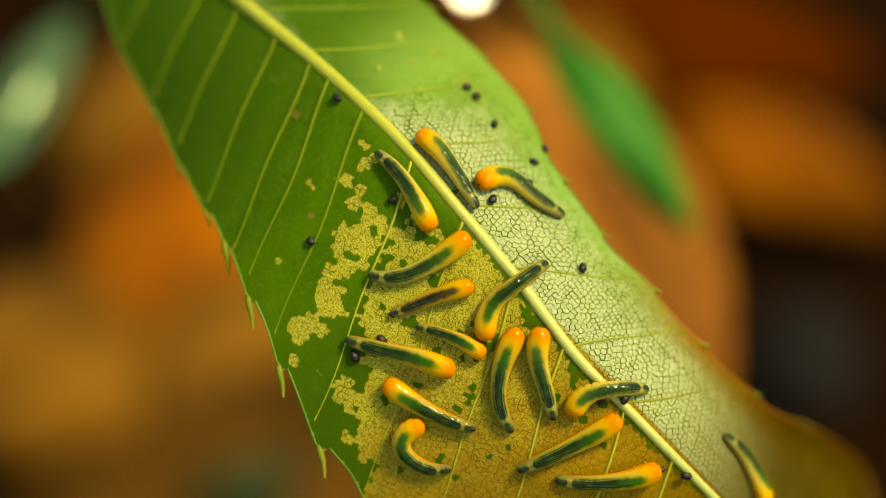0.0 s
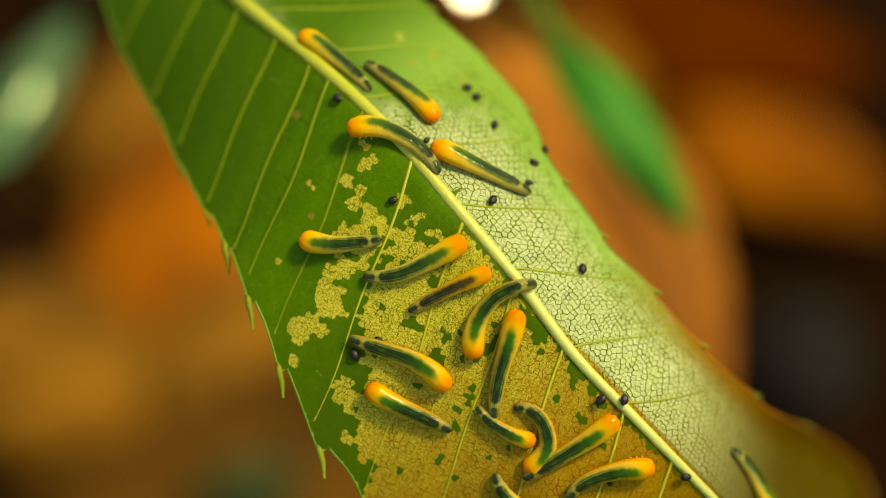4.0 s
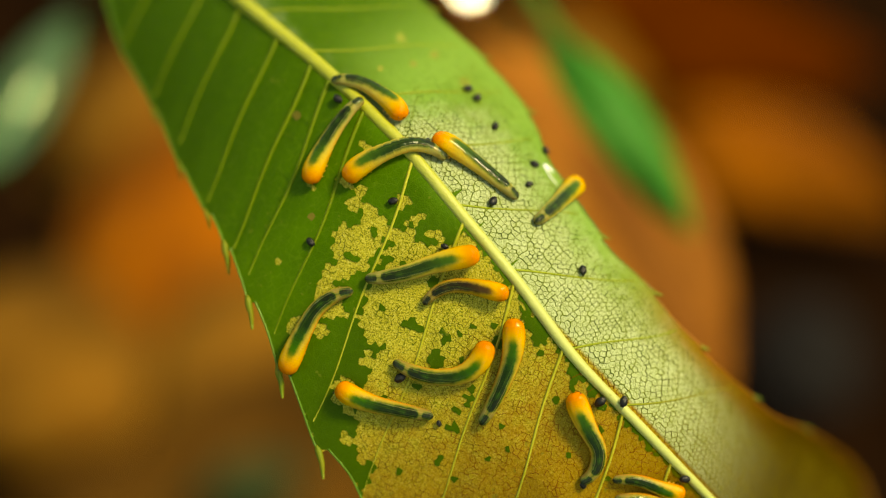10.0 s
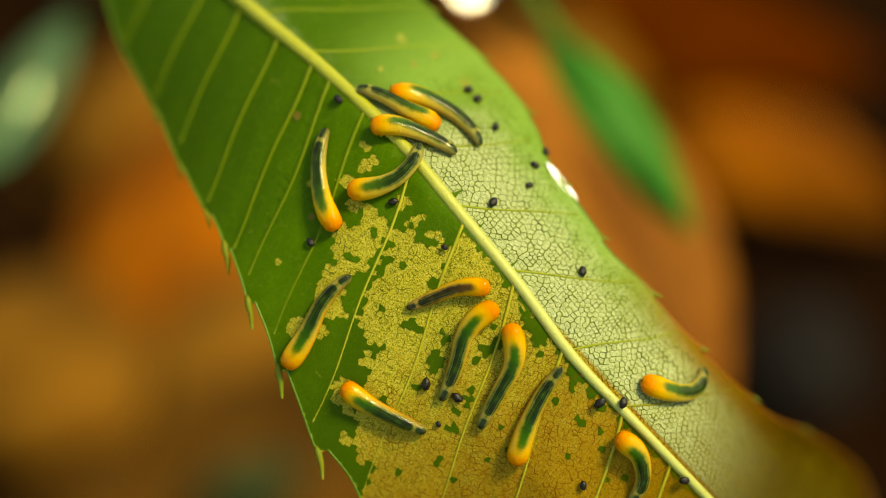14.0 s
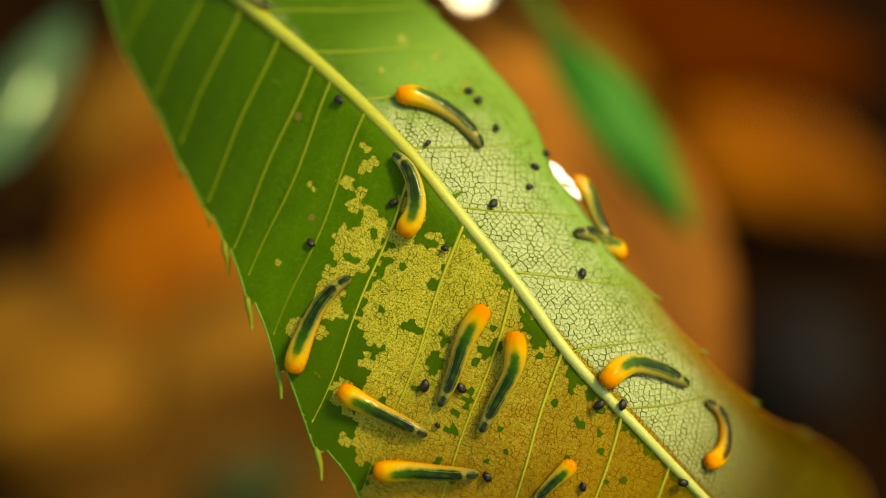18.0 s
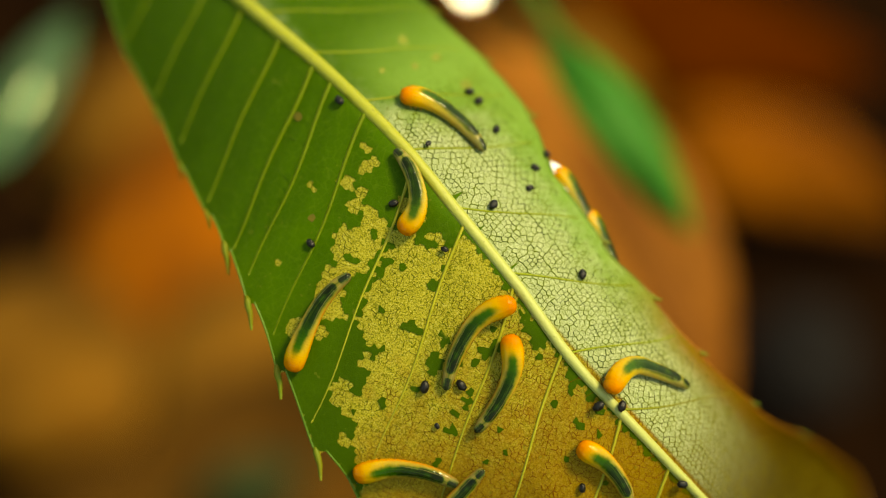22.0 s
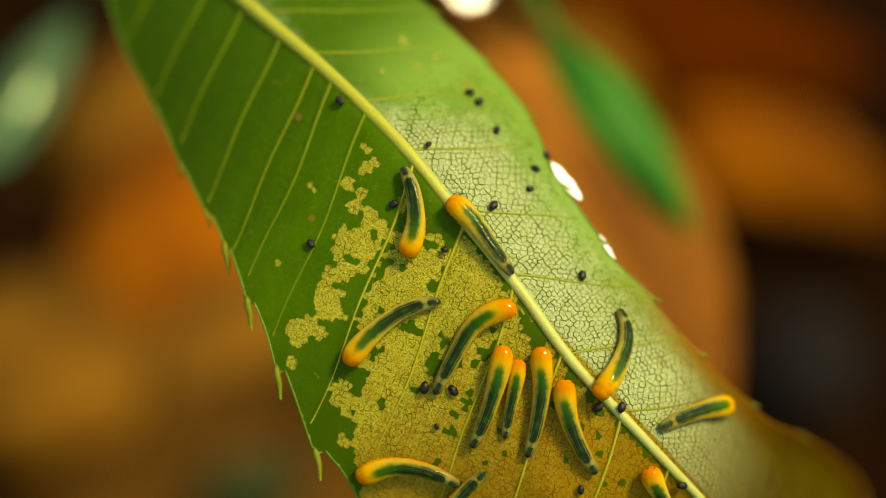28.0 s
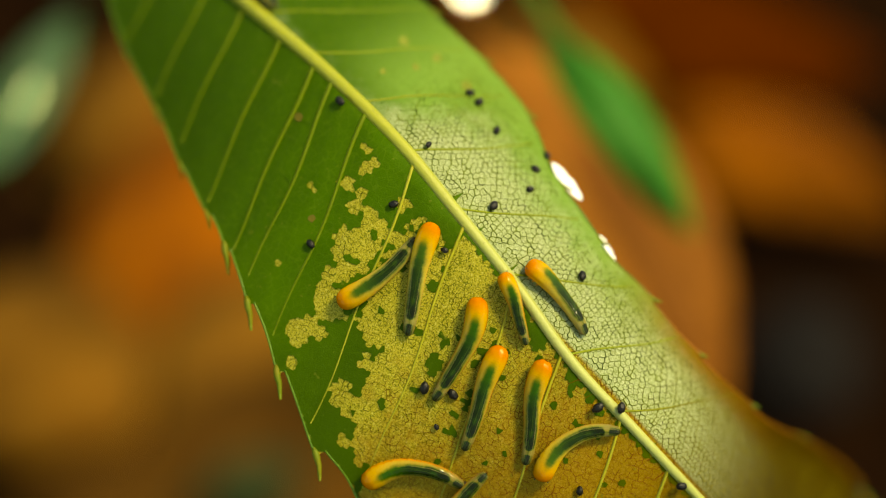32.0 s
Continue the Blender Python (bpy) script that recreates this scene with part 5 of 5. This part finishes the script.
    crawl(larva_g, 2.2, [(0, 5.4, -9.3, 25, -18, -13, 8.6), (1, 5.6, -9.4, 21, -7, -13, 8.4), (2, 5.3, -9.4, 22, -24, -14, 7.9),
        (2.5, 7.0, -9.9, -13, -27, -40, 7.9), (3, 10.6, -12.1, -31, -2, -10, 8.4), (3.5, 12.7, -13.1, -26, 14, -6, 9.0),
        (4.3, 19.8, -11.2, 46, 26, 36, 7.4), (5.5, 21.5, -8.1, 81, 20, -4, 9.0), (6, 20.6, -6.4, 95, -32, -19, 9.4),
        (6.5, 20.4, -6.2, 99, -38, -23, 9.4), (7, 20.0, -7.8, 88, -95, -14, 8.1), (7.267, 20.1, -7.4, 49, -103, -64, 8.4),
        (7.5, 20.1, -7.0, 11, -112, -113, 8.6), (8, 21.9, -12.1, -62, 47, 21, 7.8), (8.267, 24.1, -12.7, -19, 35, 16, 7.4),
        (8.5, 26.4, -13.3, 24, 22, 12, 6.9), (9, 28.3, -11.5, 52, 5, 26, 7.7), (9.5, 31.2, -7.5, 54, 9, -15, 8.8), (10, 34.1, -4.0, 27, 7, -32, 8.7),
        (10.5, 40.7, -1.4, 24, 2, -22, 8.7), (11, 46.4, 1.1, 19, -10, -10, 8.9), (12, 47.5, -1.0, -37, -33, -13, 8.1),
        (13, 48.6, -3.1, -93, -57, -16, 7.3), (16, 40.8, -12.5, -141, -10, -11, 8.3), (17.3, 33.0, -16.6, -175, -24, -20, 7.3),
        (17.67, 29.5, -14.3, -221, -12, -15, 6.7), (18, 26.0, -11.9, -267, -1, -10, 6.7), (18.5, 26.1, -6.4, -288, -71, -46, 9.4),
        (19, 32.6, -3.4, -325, 32, 17, 9.4), (19.5, 33.4, -3.8, -366, -25, -27, 6.7), (20, 38.0, -6.1, -381, 14, 0, 6.7),
        (21, 40.7, -8.6, -447, -85, -45, 6.7), (22, 35.0, -12.7, -476, 29, 11, 6.7), (23, 31.0, -16.5, -520, 1, -10, 6.7),
        (24, 27.0, -20.2, -564, -28, -30, 6.7), (24.5, 22.0, -17.4, -597, -2, -3, 6.7), (25, 18.6, -12.7, -597, -2, -12, 8.8),
        (25.5, 17.0, -10.2, -596, -1, -4, 9.1), (27.5, 18.2, -13.7, -594, -56, -19, 7.1), (28, 15.4, -8.5, -595, 7, -5, 9.4),
        (28.5, 13.6, -5.7, -596, 13, -1, 9.3), (29, 12.7, -4.9, -593, 5, 3, 8.9), (29.5, 13.2, -5.7, -597, 0, -4, 8.3),
        (30, 14.7, -9.4, -598, -12, -13, 7.8), (30.5, 16.3, -12.0, -591, 7, -3, 7.8), (31, 14.5, -9.5, -599, -19, -13, 8.7),
        (31.5, 12.4, -4.9, -594, -1, 10, 9.4), (32, 7.8, -0.8, -567, 19, 0, 8.6)])
    crawl(larva_h, 2.9, [(0, 2.6, -15.1, 34, -12, 4, 13.0), (0.5, 2.4, -15.0, 33, -8, 2, 12.9), (1, 2.9, -14.8, 37, -54, 9, 13.8),
        (3.5, 2.9, -15.0, 32, -44, 3, 13.6), (5.5, 3.6, -14.6, 16, 2, -26, 10.7), (6, 2.9, -14.8, 16, 0, -16, 12.2),
        (6.5, 2.3, -15.2, 16, -1, -9, 13.4), (7, 2.3, -15.3, 17, 3, -3, 13.3), (7.5, 2.0, -15.4, 30, -33, 14, 13.0),
        (8, 2.2, -15.4, 37, -46, 13, 12.8), (9, 1.9, -15.3, 33, -38, 0, 13.4), (9.5, 3.1, -15.1, 31, -28, 1, 12.9), (10, 8.4, -12.7, 49, 82, 37, 13.1),
        (10.5, 7.2, -8.8, 123, -57, 40, 11.9), (11, 6.7, -9.0, 127, -63, 19, 12.9), (13, 7.1, -9.0, 128, -62, 28, 13.4),
        (14, 6.9, -9.1, 124, -61, 16, 13.2), (16.5, 6.9, -9.4, 125, -60, 14, 13.3), (17.5, 6.9, -9.6, 123, -60, 10, 13.4),
        (18, 7.4, -9.7, 121, -26, 11, 12.7), (18.5, 5.8, -7.2, 102, -62, -33, 14.3), (19, 6.0, -7.3, 100, -51, -35, 13.9),
        (21, 6.0, -7.4, 107, -59, -25, 14.1), (23, 6.2, -7.2, 105, -52, -22, 13.8), (25, 5.9, -7.6, 104, -57, -29, 14.2),
        (28, 6.2, -7.8, 108, -61, -4, 14.7), (29, 6.2, -8.0, 103, -53, -13, 13.6), (30, 6.5, -8.5, 102, -54, -18, 13.9),
        (31.5, 6.5, -8.5, 102, -54, -18, 13.9), (32, 7.4, -8.9, 108, 32, 5, 13.1)])
    crawl(larva_i, 2.8, [(0, 9.8, -17.3, -163, -8, -16, 11.9), (0.5, 8.8, -17.9, -173, 3, -21, 9.7), (1, 9.6, -18.2, -168, -11, -19, 10.8),
        (3, 9.9, -17.9, -165, -14, -16, 11.1), (3.5, 9.4, -18.1, -162, -11, 2, 10.8), (5.5, 4.9, -20.9, -142, -17, 11, 11.2),
        (6, 5.0, -20.7, -146, -7, 4, 11.5), (8, 5.0, -20.8, -142, -21, 9, 11.6), (9, 5.4, -20.5, -145, -18, 9, 11.4),
        (10, 5.8, -20.6, -145, -24, -0, 11.6), (12, 5.8, -20.5, -145, -24, -0, 11.6), (13, 6.0, -20.6, -145, -34, 0, 11.5),
        (13.5, 5.9, -21.0, -162, -10, 1, 10.4), (14, 6.2, -21.1, -159, -18, -1, 10.9), (16.5, 6.1, -21.1, -162, 0, -6, 11.7),
        (18, 6.3, -21.0, -158, -9, 4, 11.4), (19, 7.1, -20.6, -155, 10, 7, 11.1), (19.5, 6.2, -21.9, -121, 72, 41, 11.4),
        (19.75, 5.4, -23.5, -90, 141, 48, 9.9), (20, 6.4, -23.9, -19, 102, 118, 10.3), (20.5, 11.8, -21.2, 14, 24, 37, 10.0),
        (21, 16.9, -16.9, 3, -53, -39, 9.8), (21.5, 21.1, -17.9, -44, -24, -54, 8.8), (21.75, 21.9, -20.1, -77, -16, -40, 8.8),
        (22, 19.7, -21.1, -83, 19, 6, 8.8), (32, 20.2, -21.0, -81, 18, 10, 8.8)])
    crawl(larva_j, 2.8, [(0, 12.1, -22.9, 183, -155, -55, 10.9), (0.2667, 12.5, -21.4, 119, -77, -67, 10.3), (0.5, 12.9, -19.8, 55, 1, -78, 9.7),
        (1, 15.1, -17.9, 49, 4, 1, 11.3), (1.5, 18.2, -12.0, 89, 48, 35, 11.6), (2, 15.8, -7.6, 100, -23, -29, 11.4),
        (2.5, 16.7, -5.1, 58, -51, -69, 12.2), (3, 18.9, -3.7, 57, -2, -16, 11.9), (3.25, 18.8, -2.7, 33, -104, -54, 11.1),
        (3.5, 20.4, -4.4, -22, -109, -103, 11.9), (5.5, 17.4, -20.0, -37, 13, 44, 9.4), (6, 24.0, -24.1, -25, 13, 28, 9.4),
        (14, 30.0, -24.4, 36, 61, 55, 9.4), (20, 30.6, -21.9, 102, 29, 57, 9.4), (22.5, 28.5, -19.0, 131, -0, -0, 9.4),
        (23, 24.0, -14.5, 131, 10, 0, 9.4), (23.5, 19.1, -9.4, 133, -10, 3, 13.1), (24, 16.8, -6.9, 130, -7, -3, 13.2),
        (25.5, 17.4, -6.0, 131, 6, 14, 13.2), (27.5, 17.4, -6.1, 130, 9, 13, 13.2), (28, 17.9, -6.3, 129, 16, 10, 13.2),
        (28.5, 18.1, -6.6, 129, 12, 9, 13.1), (29, 18.1, -7.5, 134, -32, 14, 12.6), (31, 18.2, -7.4, 136, -40, 14, 12.8),
        (32, 18.0, -7.7, 137, -33, 13, 12.6)])
    crawl(larva_k, 2.9, [(0, 13.0, -8.8, 129, -30, -46, 12.8), (0.5, 11.6, -7.6, 119, -16, -34, 13.8), (2, 11.7, -7.4, 114, 5, -31, 13.4),
        (3, 11.8, -7.2, 118, 3, -13, 13.3), (3.5, 11.8, -7.1, 120, -0, -18, 13.2), (5.5, 12.1, -7.2, 118, 13, 7, 12.8),
        (6, 12.6, -7.3, 117, 20, 13, 13.1), (8, 12.5, -7.5, 111, 29, -1, 13.2), (9, 12.8, -7.5, 117, 20, 17, 13.1),
        (12, 13.0, -7.5, 110, 45, -1, 13.2), (13, 13.3, -7.8, 107, 46, -1, 13.2), (14, 13.3, -7.7, 107, 56, -4, 13.2),
        (16.5, 13.4, -7.9, 107, 42, -0, 13.8), (17, 13.4, -8.0, 106, 42, -3, 13.9), (17.5, 13.1, -7.3, 108, 44, -6, 11.9),
        (18, 13.6, -8.0, 108, 42, -4, 12.5), (19, 14.0, -8.3, 107, 45, 7, 12.4), (20, 13.8, -8.2, 107, 44, 4, 12.5),
        (22, 13.9, -8.2, 112, 46, 19, 12.5), (23, 14.2, -8.3, 109, 52, 19, 12.9), (24, 14.2, -8.9, 108, 50, 18, 12.8),
        (25, 14.1, -9.0, 113, 42, 27, 12.7), (25.5, 13.7, -9.1, 111, 37, -3, 12.2), (27.5, 13.3, -9.8, 122, -1, 9, 12.1),
        (28, 13.7, -10.2, 121, 7, 12, 12.4), (28.5, 13.2, -10.8, 118, 13, 5, 12.5), (30, 13.0, -10.9, 125, -10, 14, 12.7),
        (31, 12.6, -10.9, 128, -25, 17, 12.8), (32, 12.8, -11.1, 124, -18, 9, 12.9)])
    crawl(larva_l, 2.9, [(0, 15.9, -4.7, 152, -35, 1, 11.0), (0.5, 14.9, -2.2, 118, 19, -18, 12.1), (1, 12.7, 3.0, 129, 42, 23, 13.0),
        (1.5, 5.6, 6.2, 179, 58, 35, 12.9), (2, 0.4, 3.4, 195, 11, -7, 12.2), (2.5, -2.8, 2.0, 201, -45, -0, 13.0), (3, -8.2, 1.0, 163, 5, -46, 13.1),
        (3.5, -15.1, 3.2, 179, 39, 17, 12.3), (5.5, -15.6, 0.9, 242, 39, 53, 12.4), (6, -15.6, 0.7, 245, 25, 62, 12.8),
        (7, -15.7, 0.7, 250, 16, 72, 12.8), (8, -15.6, 0.6, 249, 17, 53, 12.5), (9, -15.4, 0.8, 249, 22, 67, 12.8),
        (11, -15.5, 1.0, 243, 31, 58, 13.0), (12.5, -15.4, 1.2, 245, 24, 68, 12.8), (13, -13.5, 0.2, 275, -45, 52, 13.0),
        (13.5, -12.0, -0.8, 230, 9, -27, 12.3), (14, -12.8, -1.4, 255, -32, -63, 10.7), (14.5, -13.5, -3.8, 205, -34, -34, 10.2),
        (15.5, -15.4, -3.5, 253, 43, 27, 9.3), (16.5, -10.2, -0.5, 326, -60, -47, 10.2), (18, -10.1, -0.3, 329, -66, -41, 10.7),
        (19, -10.1, -0.2, 331, -74, -40, 10.9), (22, -10.3, -0.0, 332, -75, -33, 10.9), (25.5, -10.5, 0.1, 334, -82, -31, 11.0),
        (27.5, -10.7, -0.4, 339, -36, -15, 10.7), (28, -8.6, -1.7, 321, -36, -31, 10.6), (28.5, -5.4, -6.7, 293, -18, -15, 11.3),
        (29, -5.1, -7.5, 285, -8, -22, 11.5), (29.5, -5.4, -9.2, 265, -18, -39, 11.4), (30, -6.2, -10.1, 256, 7, -25, 11.4),
        (31, -6.0, -10.0, 264, -3, -10, 11.5), (32, -5.7, -9.9, 267, -15, -20, 11.7)])
    crawl(larva_m, 2.8, [(0, 22.4, -0.5, -136, 85, 2, 10.7), (0.5, 21.8, -2.2, -101, 30, -44, 9.5), (1, 21.2, -1.8, -99, 46, 41, 10.7),
        (1.5, 21.5, -5.7, -98, 6, 2, 10.7), (2, 20.9, -9.7, -97, 4, 19, 10.7), (2.5, 20.4, -15.5, -72, 42, 45, 10.7),
        (3, 20.8, -16.9, -64, 26, 21, 8.7), (3.267, 22.2, -17.2, -25, 33, 33, 9.1), (3.5, 23.6, -17.4, 13, 41, 46, 9.5),
        (5.5, 26.9, -16.9, -4, -5, -15, 9.8), (6, 26.3, -17.4, -7, -9, -18, 9.2), (8, 29.3, -15.5, 7, -8, -7, 8.6), (9, 33.3, -15.6, 6, -0, -7, 8.4),
        (20, 37.6, -14.9, 33, 22, 24, 8.3), (24, 40.4, -12.4, 63, 46, 37, 7.6), (25.5, 40.5, -10.3, 110, 27, 39, 7.6),
        (27, 40.7, -8.2, 157, 8, 41, 7.6), (28, 35.8, -3.1, 165, -3, 6, 7.6), (28.5, 28.7, -3.6, 178, 4, 3, 10.7), (29, 28.9, -3.9, 183, -7, -2, 10.7),
        (29.5, 33.2, -3.4, 202, 74, 24, 8.5), (29.75, 33.8, -3.8, 190, -71, -18, 7.6), (30, 33.8, -2.3, 140, -57, -26, 7.6),
        (30.5, 32.5, 3.1, 123, 14, 2, 10.7), (30.75, 28.2, 5.8, 155, 81, 23, 9.5), (31, 23.7, 5.2, 210, 48, 37, 10.7),
        (31.5, 19.7, 2.0, 205, -34, -23, 10.7), (32, 10.2, 3.6, 178, 15, 12, 10.7)])
    crawl(larva_n, 2.9, [(0, 24.5, -8.1, 74, 8, 5, 13.5), (1, 24.4, -8.1, 74, 13, 7, 13.0), (1.5, 24.5, -8.0, 77, 9, 9, 12.7),
        (2, 24.7, -7.9, 82, 2, -5, 12.5), (3, 24.8, -8.1, 77, 11, -3, 12.8), (5.5, 24.9, -8.3, 83, 2, 7, 13.2), (6, 24.9, -8.5, 83, 3, 9, 13.1),
        (7, 24.9, -8.3, 83, 5, 6, 13.0), (7.5, 25.0, -9.0, 80, -6, 9, 12.2), (8, 25.8, -5.9, 57, -9, -56, 11.0),
        (8.5, 25.0, -6.7, 65, -102, -36, 12.0), (9, 28.9, -5.0, 22, -28, -32, 11.2), (9.5, 26.8, -6.8, 39, 70, -6, 11.4),
        (9.75, 26.8, -5.7, 99, 61, 56, 11.8), (10, 25.7, -5.2, 166, -14, 95, 11.9), (10.5, 25.1, -5.4, 175, -4, 55, 12.0),
        (11, 21.7, -5.3, 165, -34, -7, 12.1), (11.5, 19.1, -1.9, 114, 28, -43, 13.2), (12, 17.2, 2.3, 88, -61, -44, 13.6),
        (12.5, 18.7, 3.5, 48, 158, -29, 12.4), (12.63, 17.9, 4.5, 107, 103, 26, 11.4), (12.75, 17.1, 5.5, 167, 49, 81, 10.4),
        (13, 16.0, 4.8, 181, 24, 29, 12.8), (13.25, 15.6, 3.6, 206, 41, 8, 11.9), (13.37, 15.7, 2.9, 245, 22, 45, 12.0),
        (13.5, 15.7, 2.2, 284, 2, 81, 12.1), (14, 18.3, -8.1, 292, 16, 17, 12.6), (14.5, 20.7, -13.3, 306, 7, 19, 11.0),
        (15.5, 26.6, -20.4, 310, 11, -1, 9.7), (16.73, 30.7, -19.2, 350, 29, 8, 9.7), (18, 34.8, -18.1, 390, 47, 16, 9.7),
        (20, 38.2, -13.7, 444, 47, 55, 9.7), (20.5, 37.3, -11.8, 486, 34, 38, 9.7), (21, 36.3, -10.0, 528, 22, 22, 9.7),
        (22, 29.7, -5.5, 536, 36, 25, 9.7), (22.5, 22.5, -5.3, 521, -25, -10, 13.3), (23, 22.4, -5.6, 519, -29, -19, 12.8),
        (23.5, 22.4, -5.2, 519, -25, -8, 12.3), (25, 22.5, -5.4, 520, -30, -8, 12.0), (27.5, 22.6, -5.4, 521, -30, -8, 12.4),
        (28, 22.8, -5.6, 518, -27, -16, 11.9), (28.5, 22.7, -5.9, 522, -50, -13, 12.4), (29, 22.4, -6.1, 520, -52, -20, 12.8),
        (29.5, 23.3, -6.2, 530, -44, -2, 12.2), (30, 26.5, -7.1, 531, 5, -17, 10.8), (30.25, 24.7, -8.1, 570, 44, 23, 10.2),
        (30.5, 25.2, -12.0, 615, -32, 26, 12.6), (31, 24.3, -19.1, 621, -9, 4, 9.7), (31.5, 26.4, -23.4, 619, -5, -8, 9.7)])
    crawl(larva_o, 2.9, [(0, 30.7, -7.7, 52, 22, 16, 12.4), (0.5, 30.4, -7.8, 51, 24, 10, 11.7), (1, 30.2, -7.4, 54, -40, 7, 11.5),
        (1.5, 29.5, -8.8, 51, 34, -3, 11.3), (2, 29.4, -8.3, 95, -67, -114, 10.0), (2.5, 28.9, -7.9, 67, -4, -33, 10.9),
        (3, 29.3, -7.0, 119, -127, -123, 9.8), (3.5, 29.1, -6.8, 64, -36, -60, 11.8), (5.5, 36.7, -6.8, 64, -6, 0, 10.5),
        (6, 40.9, -3.6, 15, -9, 12, 10.0), (8, 40.9, -3.5, 15, -9, 12, 10.0), (9, 39.7, -4.5, 39, -2, 0, 9.1), (10, 36.2, -5.2, 32, -7, -22, 9.1),
        (10.5, 34.0, -5.6, 52, -14, -20, 9.1), (11, 33.3, -6.1, 82, -14, -10, 9.1), (12, 33.5, -6.2, 85, -16, -6, 9.1),
        (12.5, 33.9, -5.4, 55, -21, -20, 9.1), (13, 34.4, -4.9, 56, -20, -17, 10.1), (13.25, 34.1, -4.0, 79, 7, 9, 9.1),
        (13.5, 33.5, -3.7, 118, 43, 39, 9.1), (14, 31.8, -2.9, 147, 65, 57, 9.6), (14.5, 29.0, -4.0, 166, 2, 22, 10.7),
        (16.5, 18.6, -2.7, 151, 41, -15, 12.2), (17, 18.8, -3.6, 201, 96, 57, 12.7), (17.5, 18.7, -11.9, 271, -12, 19, 12.4),
        (18, 14.9, -22.0, 222, 9, -4, 12.2), (18.5, 13.0, -23.8, 225, 19, 11, 12.1), (19, 13.0, -23.5, 227, 17, 23, 12.6),
        (20, 13.0, -23.6, 223, 26, 19, 12.7), (22, 13.1, -23.3, 220, 32, 26, 12.7), (24, 13.1, -23.2, 222, 34, 30, 12.7),
        (25.5, 13.1, -23.1, 219, 51, 34, 12.7), (28, 13.1, -22.9, 219, 45, 29, 12.7), (30, 13.4, -22.8, 221, 41, 31, 12.4),
        (32, 13.5, -22.5, 222, 53, 35, 12.7)])
    crawl(larva_p, 2.7, [(0, 42.1, 5.6, -15, -15, -24, 11.1), (3.5, 42.0, 5.7, -15, -15, -24, 11.1), (5.2, 51.0, 2.9, -17, -5, -5, 8.4),
        (32, 50.8, 4.2, -16, -5, -5, 8.4)])
    crawl(larva_q, 2.8, [(0, -61.6, 2.2, 3, -1, -1, 12.8), (2, -56.0, 2.1, 4, -1, -1, 12.8), (3, -36.7, 2.9, 15, -3, 3, 10.7),
        (3.5, -28.2, 4.4, 10, -8, -2, 11.1), (5.5, -3.6, 10.1, 4, -23, -22, 12.0), (6, -3.9, 9.2, -8, -22, -31, 11.2),
        (6.5, -4.5, 10.4, 11, -68, -12, 11.1), (7, -9.4, 9.5, 14, -38, -10, 10.2), (7.25, -10.3, 9.6, -10, -92, -41, 9.6),
        (7.5, -10.2, 10.1, -48, -155, -103, 11.2), (7.633, -12.0, 8.5, -98, -76, -101, 10.8), (7.75, -13.7, 7.0, -148, 3, -99, 10.4),
        (8, -16.6, 6.5, -153, -3, 5, 11.9), (8.5, -22.5, 3.4, -124, 49, 46, 12.8), (9, -22.1, -2.3, -74, 19, 23, 12.8),
        (9.5, -21.7, -3.4, -74, 17, 14, 11.7), (11, -21.6, -3.4, -70, 6, 24, 11.6), (12, -21.5, -3.5, -73, 5, 22, 11.7),
        (12.5, -21.0, -6.1, -60, 47, 40, 12.8), (13, -18.7, -7.8, -31, 14, 32, 12.8), (14, -18.9, -7.8, -36, 27, 28, 12.8),
        (14.5, -10.9, -8.0, -1, -6, -5, 12.5), (15.5, -1.5, -3.3, 25, 8, 7, 10.8), (16.5, 6.4, 6.0, 86, -40, 12, 10.8),
        (16.75, 5.8, 7.7, 117, 23, 10, 10.9), (17, 3.7, 8.0, 147, 28, 8, 11.0), (17.5, 5.6, 9.5, 149, -73, -97, 10.3),
        (18, 5.9, 14.8, 155, 41, -24, 9.1), (18.5, 3.1, 14.4, 166, 23, -9, 9.1), (19, 3.1, 14.3, 168, 15, 3, 9.4), (22, 3.5, 14.1, 168, 20, -2, 9.2),
        (22.5, -6.7, 16.1, 163, 27, 0, 11.7), (23, -18.9, 16.2, 196, 16, 17, 11.4), (23.5, -24.9, 9.2, 265, -14, 35, 12.8),
        (24, -21.9, 5.9, 260, -85, -69, 11.1), (24.5, -22.8, 4.5, 264, 65, -18, 11.3), (25, -24.4, 1.9, 244, -35, 34, 11.8),
        (25.5, -32.5, -1.0, 183, -17, -8, 12.8), (26.2, -45.1, -0.6, 182, -6, 5, 12.8), (27, -56.5, -0.6, 181, 0, -0, 12.8)], 1.2)


motions()
